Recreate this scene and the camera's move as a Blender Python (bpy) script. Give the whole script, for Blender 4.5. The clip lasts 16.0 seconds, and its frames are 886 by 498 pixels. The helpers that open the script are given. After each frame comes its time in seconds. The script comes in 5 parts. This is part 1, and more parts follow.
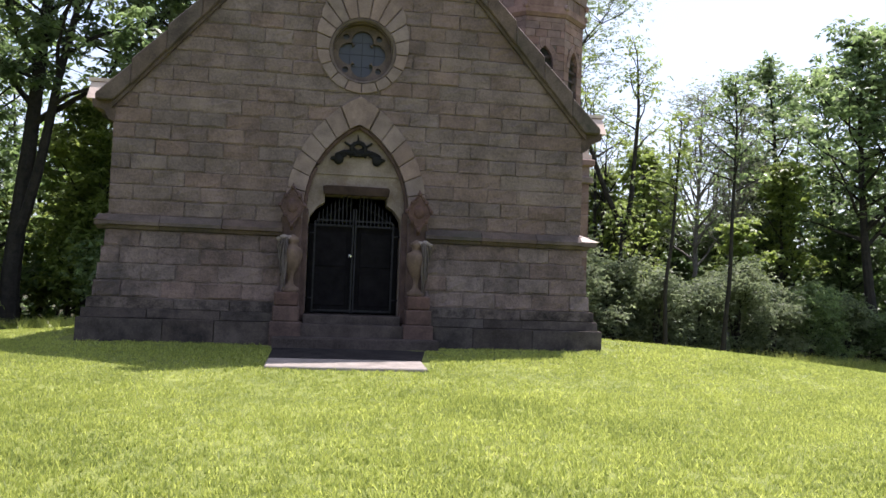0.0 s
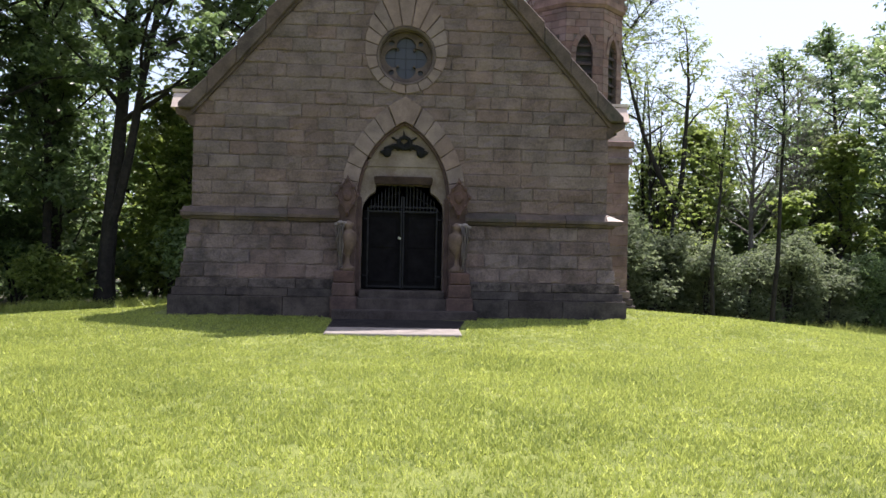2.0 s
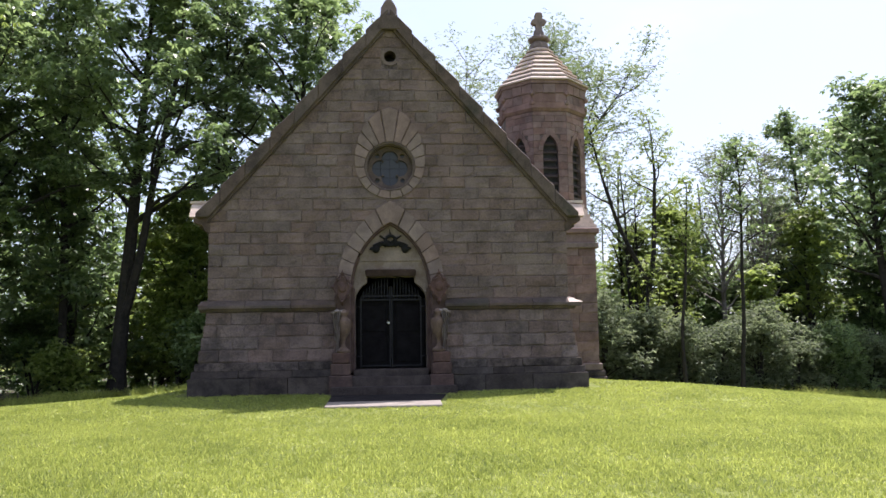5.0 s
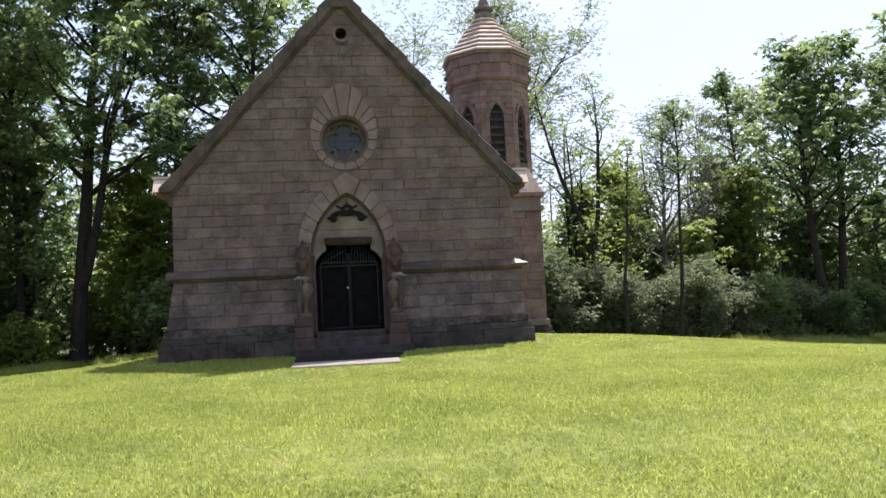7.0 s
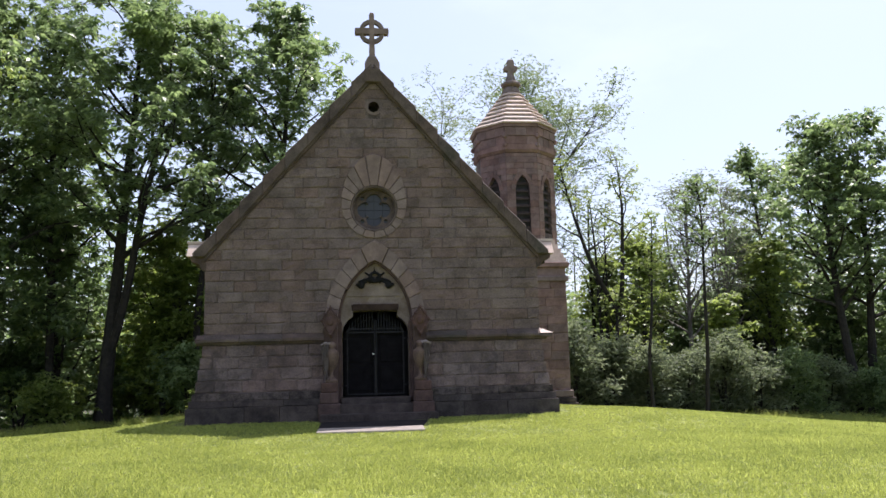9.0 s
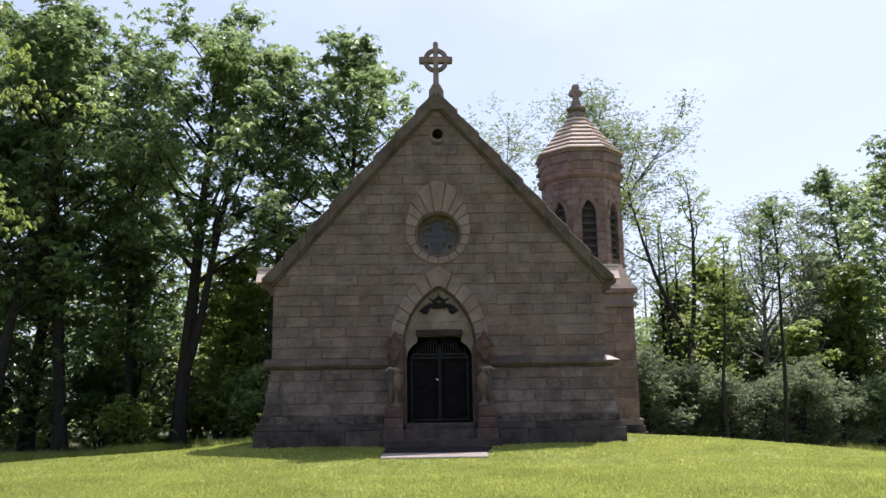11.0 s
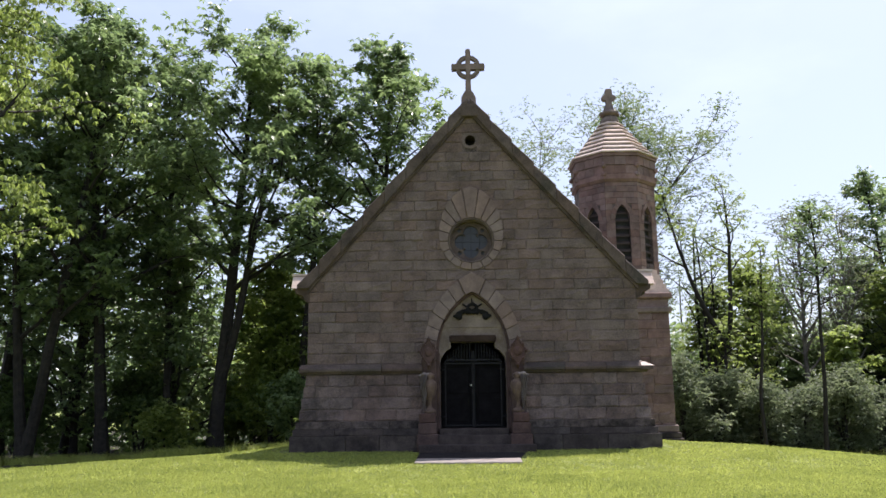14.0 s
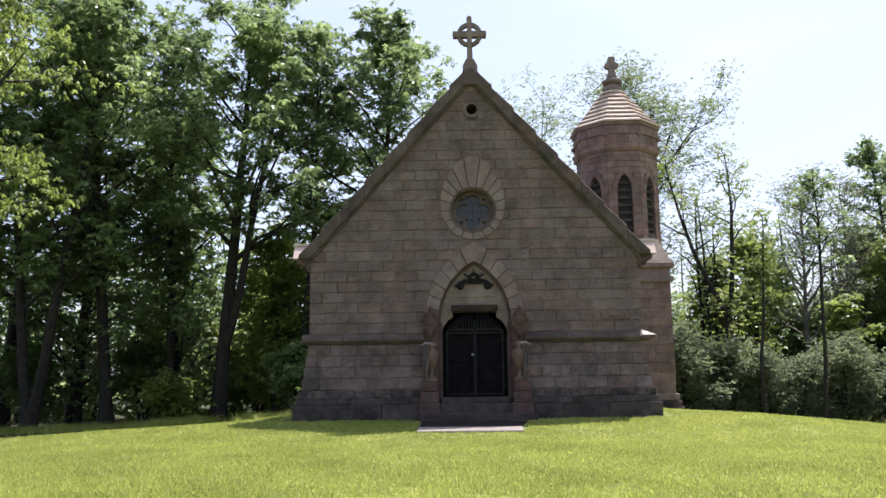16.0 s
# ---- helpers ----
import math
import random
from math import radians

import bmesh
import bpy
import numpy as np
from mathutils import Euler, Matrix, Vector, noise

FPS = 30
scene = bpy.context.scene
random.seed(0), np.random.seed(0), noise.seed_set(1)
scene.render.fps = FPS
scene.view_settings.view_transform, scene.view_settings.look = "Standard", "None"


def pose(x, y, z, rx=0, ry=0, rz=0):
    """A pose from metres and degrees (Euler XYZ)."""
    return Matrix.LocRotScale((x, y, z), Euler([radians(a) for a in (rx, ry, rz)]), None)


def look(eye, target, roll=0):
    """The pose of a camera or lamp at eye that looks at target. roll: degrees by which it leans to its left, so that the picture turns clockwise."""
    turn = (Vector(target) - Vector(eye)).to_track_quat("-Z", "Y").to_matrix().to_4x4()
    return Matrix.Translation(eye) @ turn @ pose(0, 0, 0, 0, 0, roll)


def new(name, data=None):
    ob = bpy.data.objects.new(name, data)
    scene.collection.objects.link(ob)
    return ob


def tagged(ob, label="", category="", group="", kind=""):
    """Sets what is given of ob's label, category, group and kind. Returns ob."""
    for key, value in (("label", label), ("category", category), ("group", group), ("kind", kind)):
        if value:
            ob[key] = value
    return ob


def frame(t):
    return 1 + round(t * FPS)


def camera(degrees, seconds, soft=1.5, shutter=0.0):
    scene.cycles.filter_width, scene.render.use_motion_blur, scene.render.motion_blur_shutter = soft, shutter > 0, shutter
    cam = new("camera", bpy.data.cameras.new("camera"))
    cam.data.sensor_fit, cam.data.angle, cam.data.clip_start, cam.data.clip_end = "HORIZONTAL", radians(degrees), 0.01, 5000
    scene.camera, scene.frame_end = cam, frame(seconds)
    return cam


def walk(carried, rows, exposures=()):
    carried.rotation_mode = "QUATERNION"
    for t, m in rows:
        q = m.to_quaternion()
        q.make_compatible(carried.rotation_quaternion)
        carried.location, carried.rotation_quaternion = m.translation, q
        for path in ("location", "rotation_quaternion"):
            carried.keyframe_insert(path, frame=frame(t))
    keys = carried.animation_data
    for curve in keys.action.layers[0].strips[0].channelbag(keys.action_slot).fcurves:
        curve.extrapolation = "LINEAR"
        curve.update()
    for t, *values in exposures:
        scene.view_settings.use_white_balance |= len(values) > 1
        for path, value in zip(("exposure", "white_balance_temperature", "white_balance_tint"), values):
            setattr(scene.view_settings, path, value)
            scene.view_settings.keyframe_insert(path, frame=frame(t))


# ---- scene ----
cam = camera(58.63, 16.0)
PATH = [
    (0, (-0.734, -15.163, 1.378), (-0.415, -13.19, 1.463), 2.2),
    (0.5, (-0.645, -15.64, 1.38), (-0.334, -13.665, 1.429), 2.1),
    (1, (-0.587, -16.157, 1.386), (-0.331, -14.173, 1.397), 1.3),
    (1.5, (-0.506, -16.656, 1.381), (-0.326, -14.664, 1.361), 0.9),
    (2, (-0.322, -17.113, 1.389), (-0.181, -15.118, 1.414), 1.2),
    (2.5, (0.023, -17.685, 1.403), (0.391, -15.72, 1.414), 0.0),
    (3, (-0.012, -18.146, 1.394), (0.463, -16.206, 1.495), 0.2),
    (3.5, (-0.033, -18.536, 1.384), (0.33, -16.576, 1.543), 0.0),
    (4, (-0.034, -18.835, 1.392), (0.208, -16.864, 1.63), -0.6),
    (4.2, (-0.042, -19.001, 1.391), (0.121, -17.023, 1.639), -0.3),
    (6.3, (-0.344, -20.733, 1.392), (-0.158, -18.746, 1.523), -2.2),
    (6.5, (-0.35, -20.81, 1.396), (-0.131, -18.826, 1.513), -2.7),
    (7, (-0.28, -21.059, 1.413), (-0.016, -19.08, 1.538), -2.7),
    (7.5, (-0.389, -21.2, 1.411), (-0.175, -19.23, 1.682), -1.3),
    (8, (-0.463, -21.251, 1.408), (-0.246, -19.281, 1.678), -1.5),
    (10.3, (-0.331, -21.421, 1.4), (-0.171, -19.459, 1.753), -0.1),
    (10.5, (-0.322, -21.395, 1.403), (-0.222, -19.43, 1.759), -0.1),
    (11, (-0.281, -21.383, 1.401), (-0.243, -19.416, 1.766), -0.8),
    (11.5, (-0.278, -21.414, 1.407), (-0.264, -19.449, 1.78), -0.9),
    (12, (-0.251, -21.407, 1.406), (-0.255, -19.443, 1.786), -0.9),
    (12.5, (-0.209, -21.453, 1.411), (-0.227, -19.49, 1.794), -1.2),
    (13, (-0.246, -21.459, 1.406), (-0.269, -19.497, 1.794), -1.0),
    (13.5, (-0.225, -21.463, 1.412), (-0.259, -19.503, 1.805), -0.8),
    (14, (-0.288, -21.491, 1.4), (-0.333, -19.528, 1.779), -0.6),
    (14.5, (-0.278, -21.455, 1.403), (-0.336, -19.488, 1.762), -0.6),
    (15, (-0.299, -21.49, 1.405), (-0.371, -19.517, 1.726), -0.8),
    (15.5, (-0.294, -21.456, 1.417), (-0.369, -19.478, 1.704), -1.0),
    (16, (-0.291, -21.442, 1.407), (-0.341, -19.465, 1.711), -0.7),
]
walk(cam, [(t, look(eye, target, roll)) for t, eye, target, roll in PATH],
     exposures=[(0, 1.03, 6380, 19), (2, 0.98, 6380, 19), (4.2, 0.95, 6380, 19), (8.2, 0.86, 6380, 19), (10.3, 0.74, 6380, 19), (15, 0.76, 6380, 19), (16, 0.9, 6380, 19)])

# ---- world, sun, exposure ----
SUN = Vector((0.268, 0.335, 1.0)).normalized()
world = bpy.data.worlds.new("sky")
scene.world = world
world.use_nodes = True
wn, wl = world.node_tree.nodes, world.node_tree.links
sky = wn.new("ShaderNodeTexSky")
sky.sky_type, sky.sun_disc = "NISHITA", False
sky.sun_elevation = math.asin(SUN.z)
sky.sun_rotation = math.atan2(SUN.x, SUN.y)
sky.air_density, sky.dust_density, sky.ozone_density = 1.0, 2.5, 1.0
haze = wn.new("ShaderNodeMix")
haze.data_type = "RGBA"
coord = wn.new("ShaderNodeTexCoord")
stretch = wn.new("ShaderNodeMapping")
stretch.inputs["Scale"].default_value = (1.0, 1.0, 2.6)
cloud = wn.new("ShaderNodeTexNoise")
cloud.inputs["Scale"].default_value, cloud.inputs["Detail"].default_value, cloud.inputs["Roughness"].default_value = 2.2, 7, 0.55
thin = wn.new("ShaderNodeMapRange")
thin.inputs["From Min"].default_value, thin.inputs["From Max"].default_value = 0.5, 0.72
thin.inputs["To Min"].default_value, thin.inputs["To Max"].default_value = 0.33, 0.62
wl.new(coord.outputs["Generated"], stretch.inputs["Vector"])
wl.new(stretch.outputs[0], cloud.inputs["Vector"])
wl.new(cloud.outputs[0], thin.inputs["Value"])
wl.new(thin.outputs[0], haze.inputs["Factor"])
haze.inputs["B"].default_value = (5.2, 6.0, 7.2, 1)
wl.new(sky.outputs[0], haze.inputs["A"])
wl.new(haze.outputs["Result"], wn["Background"].inputs[0])
wn["Background"].inputs[1].default_value = 0.115
lamp = bpy.data.lights.new("sun", "SUN")
lamp.energy, lamp.angle, lamp.color = 5.0, radians(0.53), (1.0, 0.965, 0.92)
new("sun", lamp).matrix_world = look(SUN * 100, (0, 0, 0))


# ---- materials ----
def rgba(c):
    return (c[0], c[1], c[2], 1.0)


def material(name, a, b, rough=0.85, scale=3.0, fine=40.0, bump=0.4, dist=0.01, metal=0.0, rand=0.0, stain=None, stain_scale=0.8, stain_at=0.55, island=False, spec=0.3):
    """Two-scale mottled surface: a to b by coarse noise, fine grain, stains of their own shape, and a random tone for each piece."""
    m = bpy.data.materials.new(name)
    m.use_nodes = True
    n, l = m.node_tree.nodes, m.node_tree.links
    p = n["Principled BSDF"]
    p.inputs["Roughness"].default_value, p.inputs["Metallic"].default_value = rough, metal
    p.inputs["Specular IOR Level"].default_value = spec
    geo = n.new("ShaderNodeNewGeometry")
    n1, n2 = n.new("ShaderNodeTexNoise"), n.new("ShaderNodeTexNoise")
    for node, s, d in ((n1, scale, 6), (n2, fine, 4)):
        node.inputs["Scale"].default_value, node.inputs["Detail"].default_value = s, d
        node.inputs["Roughness"].default_value = 0.65
        l.new(geo.outputs["Position"], node.inputs["Vector"])
    add = n.new("ShaderNodeMath")
    add.operation = "MULTIPLY_ADD"
    l.new(n2.outputs[0], add.inputs[0])
    add.inputs[1].default_value = 0.5
    l.new(n1.outputs[0], add.inputs[2])
    ramp = n.new("ShaderNodeValToRGB")
    ramp.color_ramp.elements[0].position, ramp.color_ramp.elements[1].position = 0.57, 0.93
    ramp.color_ramp.elements[0].color, ramp.color_ramp.elements[1].color = rgba(a), rgba(b)
    l.new(add.outputs[0], ramp.inputs[0])
    colour = ramp.outputs[0]
    if rand:
        hsv = n.new("ShaderNodeHueSaturation")
        if island:
            src = geo.outputs["Random Per Island"]
        else:
            src = n.new("ShaderNodeObjectInfo").outputs["Random"]
        mr = n.new("ShaderNodeMapRange")
        mr.inputs["To Min"].default_value, mr.inputs["To Max"].default_value = 1 - rand, 1 + rand
        l.new(src, mr.inputs["Value"])
        l.new(mr.outputs[0], hsv.inputs["Value"])
        mh = n.new("ShaderNodeMath")
        mh.operation = "MULTIPLY"
        mh.inputs[1].default_value = 37.7
        l.new(src, mh.inputs[0])
        fr = n.new("ShaderNodeMath")
        fr.operation = "FRACT"
        l.new(mh.outputs[0], fr.inputs[0])
        ms = n.new("ShaderNodeMapRange")
        ms.inputs["To Min"].default_value, ms.inputs["To Max"].default_value = 0.85, 1.15
        l.new(fr.outputs[0], ms.inputs["Value"])
        l.new(ms.outputs[0], hsv.inputs["Saturation"])
        l.new(colour, hsv.inputs["Color"])
        colour = hsv.outputs[0]
    if stain:
        n3 = n.new("ShaderNodeTexNoise")
        n3.inputs["Scale"].default_value, n3.inputs["Detail"].default_value = stain_scale, 8
        n3.inputs["Roughness"].default_value = 0.7
        l.new(geo.outputs["Position"], n3.inputs["Vector"])
        r3 = n.new("ShaderNodeMapRange")
        r3.inputs["From Min"].default_value, r3.inputs["From Max"].default_value = stain_at, stain_at + 0.18
        l.new(n3.outputs[0], r3.inputs["Value"])
        mx = n.new("ShaderNodeMix")
        mx.data_type = "RGBA"
        l.new(r3.outputs[0], mx.inputs["Factor"])
        l.new(colour, mx.inputs["A"])
        mx.inputs["B"].default_value = rgba(stain)
        colour = mx.outputs["Result"]
    l.new(colour, p.inputs["Base Color"])
    bp = n.new("ShaderNodeBump")
    bp.inputs["Strength"].default_value, bp.inputs["Distance"].default_value = bump, dist
    l.new(add.outputs[0], bp.inputs["Height"])
    l.new(bp.outputs[0], p.inputs["Normal"])
    return m


def leaf_material(name, a, b, gloss=0.46, patch=1.6):
    """Thin leaves: each one its own tone, part of the light passing through."""
    m = bpy.data.materials.new(name)
    m.use_nodes = True
    n, l = m.node_tree.nodes, m.node_tree.links
    p = n["Principled BSDF"]
    p.inputs["Roughness"].default_value = gloss
    p.inputs["Specular IOR Level"].default_value = 0.42
    geo = n.new("ShaderNodeNewGeometry")
    big = n.new("ShaderNodeTexNoise")
    big.inputs["Scale"].default_value = 0.5
    l.new(geo.outputs["Position"], big.inputs["Vector"])
    mix = n.new("ShaderNodeMath")
    mix.operation = "MULTIPLY_ADD"
    mix.inputs[1].default_value = 0.55
    l.new(geo.outputs["Random Per Island"], mix.inputs[0])
    sub = n.new("ShaderNodeMath")
    sub.operation = "MULTIPLY_ADD"
    sub.inputs[1].default_value, sub.inputs[2].default_value = patch, 0.25 - 0.5 * patch
    l.new(big.outputs[0], sub.inputs[0])
    l.new(sub.outputs[0], mix.inputs[2])
    ramp = n.new("ShaderNodeValToRGB")
    ramp.color_ramp.elements[0].color, ramp.color_ramp.elements[1].color = rgba(a), rgba(b)
    l.new(mix.outputs[0], ramp.inputs[0])
    l.new(ramp.outputs[0], p.inputs["Base Color"])
    tr = n.new("ShaderNodeBsdfTranslucent")
    warm = n.new("ShaderNodeHueSaturation")
    warm.inputs["Hue"].default_value, warm.inputs["Saturation"].default_value, warm.inputs["Value"].default_value = 0.49, 1.0, 1.9
    l.new(ramp.outputs[0], warm.inputs["Color"])
    l.new(warm.outputs[0], tr.inputs["Color"])
    sh = n.new("ShaderNodeMixShader")
    sh.inputs[0].default_value = 0.5
    l.new(p.outputs[0], sh.inputs[1])
    l.new(tr.outputs[0], sh.inputs[2])
    l.new(sh.outputs[0], n["Material Output"].inputs["Surface"])
    return m


M_STONE = material("wall_stone", (0.088, 0.065, 0.057), (0.197, 0.143, 0.125), scale=1.6, fine=22, bump=0.8, dist=0.05, rand=0.11, stain=(0.062, 0.049, 0.042), stain_scale=0.8, stain_at=0.60)
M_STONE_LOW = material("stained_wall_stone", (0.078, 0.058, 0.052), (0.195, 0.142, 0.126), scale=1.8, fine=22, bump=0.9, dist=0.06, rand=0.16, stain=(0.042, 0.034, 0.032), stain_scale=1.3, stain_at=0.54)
M_TRIM = material("trim_stone", (0.130, 0.096, 0.084), (0.235, 0.175, 0.153), scale=3, fine=50, bump=0.4, rand=0.1, stain=(0.07, 0.055, 0.045), stain_scale=1.5, stain_at=0.62)
M_PLINTH = material("plinth_stone", (0.035, 0.029, 0.027), (0.10, 0.082, 0.074), scale=2, fine=40, bump=0.8, dist=0.02, rand=0.15, stain=(0.022, 0.020, 0.021), stain_scale=1.6, stain_at=0.5, spec=0.05)
M_LEDGE = material("weathered_ledge_stone", (0.030, 0.025, 0.023), (0.13, 0.105, 0.095), scale=3.5, fine=30, bump=0.9, dist=0.03, rand=0.15, stain=(0.018, 0.016, 0.016), stain_scale=2.2, stain_at=0.5, spec=0.05)
M_COPING = material("coping_stone", (0.05, 0.036, 0.030), (0.13, 0.095, 0.078), scale=2, fine=40, bump=0.6, dist=0.015, rand=0.12, stain=(0.035, 0.036, 0.024), stain_scale=1.2, stain_at=0.55)
M_MORTAR = material("mortar", (0.035, 0.027, 0.024), (0.20, 0.155, 0.137), scale=1.7, fine=30)
M_TYMP = material("tympanum_stone", (0.14, 0.108, 0.085), (0.25, 0.20, 0.165), scale=2.5, fine=40, bump=0.3, stain=(0.12, 0.075, 0.042), stain_scale=1.8, stain_at=0.52)
M_RED = material("red_sandstone", (0.052, 0.031, 0.027), (0.112, 0.067, 0.056), scale=4, fine=30, bump=0.6, dist=0.03, rand=0.1, stain=(0.15, 0.125, 0.105), stain_scale=3, stain_at=0.66)
M_TOWER = material("tower_stone", (0.122, 0.078, 0.068), (0.235, 0.156, 0.136), scale=2.2, fine=45, bump=0.8, dist=0.02, rand=0.16, stain=(0.10, 0.07, 0.06), stain_scale=1.3, stain_at=0.6)
M_SLATE = material("roof_stone", (0.42, 0.33, 0.28), (0.60, 0.49, 0.42), scale=3, fine=35, bump=0.5, rand=0.1, stain=(0.2, 0.17, 0.13), stain_scale=2.2, stain_at=0.6)
M_VEIL = material("pale_carved_stone", (0.16, 0.13, 0.115), (0.27, 0.225, 0.20), scale=4, fine=50, bump=0.3)
M_URN = material("brown_carved_stone", (0.085, 0.056, 0.042), (0.165, 0.113, 0.085), scale=5, fine=50, bump=0.4, stain=(0.06, 0.042, 0.034), stain_scale=4, stain_at=0.55)
M_STEP = material("worn_step_stone", (0.034, 0.028, 0.026), (0.088, 0.072, 0.066), scale=2.5, fine=40, bump=0.6, dist=0.02, rand=0.12, stain=(0.03, 0.026, 0.025), stain_scale=1.8, stain_at=0.55, spec=0.1)
M_ROOF = material("nave_roof", (0.08, 0.075, 0.07), (0.14, 0.13, 0.12), scale=3, fine=30)
M_IRON = material("black_iron", (0.010, 0.010, 0.011), (0.026, 0.025, 0.027), rough=0.65, scale=6, fine=60, bump=0.15, metal=0.3)
M_DOOR = material("dark_door", (0.006, 0.0055, 0.006), (0.013, 0.012, 0.013), rough=0.9, spec=0.05, scale=5, fine=60, bump=0.2)
M_BRONZE = material("dark_bronze", (0.007, 0.007, 0.007), (0.018, 0.017, 0.016), rough=0.7, scale=9, fine=70, metal=0.2, spec=0.15)
M_BRASS = material("worn_steel", (0.6, 0.6, 0.58), (0.8, 0.8, 0.78), rough=0.3, metal=1.0)
M_LOUVRE = material("louvre_wood", (0.035, 0.025, 0.022), (0.075, 0.055, 0.048), scale=5, fine=40)
M_DARK = material("interior_plaster", (0.02, 0.02, 0.02), (0.04, 0.04, 0.04))
M_SLAB = material("concrete", (0.20, 0.175, 0.155), (0.30, 0.265, 0.235), scale=4, fine=60, bump=0.4, stain=(0.15, 0.13, 0.11), stain_scale=1.4, stain_at=0.55, spec=0.1)
M_LINTEL = material("dark_lintel_stone", (0.022, 0.014, 0.011), (0.06, 0.04, 0.03), scale=4, fine=40, bump=0.5, spec=0.1)
# darker copy of the slab concrete, with the chapel's shade put into its colour
M_SLAB_SHADE = material("shaded_concrete", (0.014, 0.013, 0.014), (0.04, 0.036, 0.036), scale=3, fine=30, bump=0.6, dist=0.02, stain=(0.05, 0.045, 0.04), stain_scale=1.2, stain_at=0.6, spec=0.05)
M_BARK = material("bark", (0.010, 0.009, 0.008), (0.034, 0.029, 0.023), scale=4, fine=25, bump=1.0, dist=0.03)
M_GREYBARK = material("grey_bark", (0.09, 0.08, 0.07), (0.2, 0.18, 0.16), scale=4, fine=25, bump=0.9, dist=0.02)
M_LEAF = leaf_material("green_leaves", (0.050, 0.088, 0.038), (0.190, 0.262, 0.100), 0.36)
M_LEAF_Y = leaf_material("yellow_green_leaves", (0.065, 0.105, 0.023), (0.232, 0.298, 0.074))
M_LEAF_D = leaf_material("deep_green_leaves", (0.036, 0.066, 0.024), (0.13, 0.20, 0.06))
M_LEAF_G = leaf_material("grey_green_leaves", (0.050, 0.072, 0.036), (0.185, 0.222, 0.118), 0.6)
M_LEAF_P = leaf_material("pale_leaves", (0.05, 0.08, 0.03), (0.15, 0.20, 0.08))
M_BLADE = leaf_material("grass_blades", (0.056, 0.096, 0.016), (0.397, 0.438, 0.112), 0.4, 0.6)
M_GRASS = material("lawn", (0.094, 0.118, 0.022), (0.20, 0.226, 0.051), rough=0.9, scale=1.3, fine=45, bump=0.9, dist=0.04, stain=(0.21, 0.19, 0.085), stain_scale=0.45, stain_at=0.6)
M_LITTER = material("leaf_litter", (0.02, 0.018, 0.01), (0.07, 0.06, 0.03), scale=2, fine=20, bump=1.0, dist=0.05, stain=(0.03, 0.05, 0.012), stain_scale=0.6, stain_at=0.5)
M_GLASS = bpy.data.materials.new("leaded_glass")
M_GLASS.use_nodes = True
gp = M_GLASS.node_tree.nodes["Principled BSDF"]
gp.inputs["Base Color"].default_value = (0.034, 0.037, 0.05, 1)
gp.inputs["Roughness"].default_value = 0.5
gn = M_GLASS.node_tree.nodes.new("ShaderNodeTexNoise")
gn.inputs["Scale"].default_value = 9
gb = M_GLASS.node_tree.nodes.new("ShaderNodeBump")
gb.inputs["Strength"].default_value = 0.5
M_GLASS.node_tree.links.new(gn.outputs[0], gb.inputs["Height"])
M_GLASS.node_tree.links.new(gb.outputs[0], gp.inputs["Normal"])


# ---- building blocks ----
def mesh_of(name, bm, mat):
    me = bpy.data.meshes.new(name)
    bmesh.ops.recalc_face_normals(bm, faces=bm.faces)
    bm.to_mesh(me)
    bm.free()
    me.materials.append(mat)
    return me


def part(name, bm, mat, parent, label=""):
    ob = new(name, mesh_of(name, bm, mat))
    ob.parent = parent
    return tagged(ob, label)


def thing(name, x, y, z, label, category, group="", kind=""):
    ob = new(name)
    ob.empty_display_size = 0.2
    ob.matrix_world = pose(x, y, z)
    return tagged(ob, label, category, group, kind)


def prism(bm, pts, y0, y1):
    """A solid between y0 and y1 over the outline pts of (x, z)."""
    f = [bm.verts.new((x, y0, z)) for x, z in pts]
    b = [bm.verts.new((x, y1, z)) for x, z in pts]
    bm.faces.new(f)
    bm.faces.new(b[::-1])
    for i in range(len(pts)):
        j = (i + 1) % len(pts)
        bm.faces.new((f[i], b[i], b[j], f[j]))
    return bm


def extrude_z(bm, pts, z0, z1, scale_top=1.0, c=(0, 0)):
    """A solid between z0 and z1 over the outline pts of (x, y)."""
    lo = [bm.verts.new((x, y, z0)) for x, y in pts]
    hi = [bm.verts.new((c[0] + (x - c[0]) * scale_top, c[1] + (y - c[1]) * scale_top, z1)) for x, y in pts]
    bm.faces.new(lo[::-1])
    bm.faces.new(hi)
    for i in range(len(pts)):
        j = (i + 1) % len(pts)
        bm.faces.new((lo[i], lo[j], hi[j], hi[i]))
    return bm


def box(bm, x0, x1, y0, y1, z0, z1):
    return extrude_z(bm, [(x0, y0), (x1, y0), (x1, y1), (x0, y1)], z0, z1)


def soften(bm, w=0.012, seg=1):
    bmesh.ops.bevel(bm, geom=list(bm.edges), offset=w, segments=seg, affect="EDGES", profile=0.5, clamp_overlap=True)
    return bm


def lathe(bm, profile, n=20, c=(0, 0)):
    """Turned form from (radius, z) rows about the upright axis through c."""
    rings = [[bm.verts.new((c[0] + r * math.cos(k * math.tau / n), c[1] + r * math.sin(k * math.tau / n), z)) for k in range(n)] for r, z in profile]
    for a, b in zip(rings, rings[1:]):
        for k in range(n):
            bm.faces.new((a[k], a[(k + 1) % n], b[(k + 1) % n], b[k]))
    bm.faces.new(rings[0][::-1])
    bm.faces.new(rings[-1])
    return bm


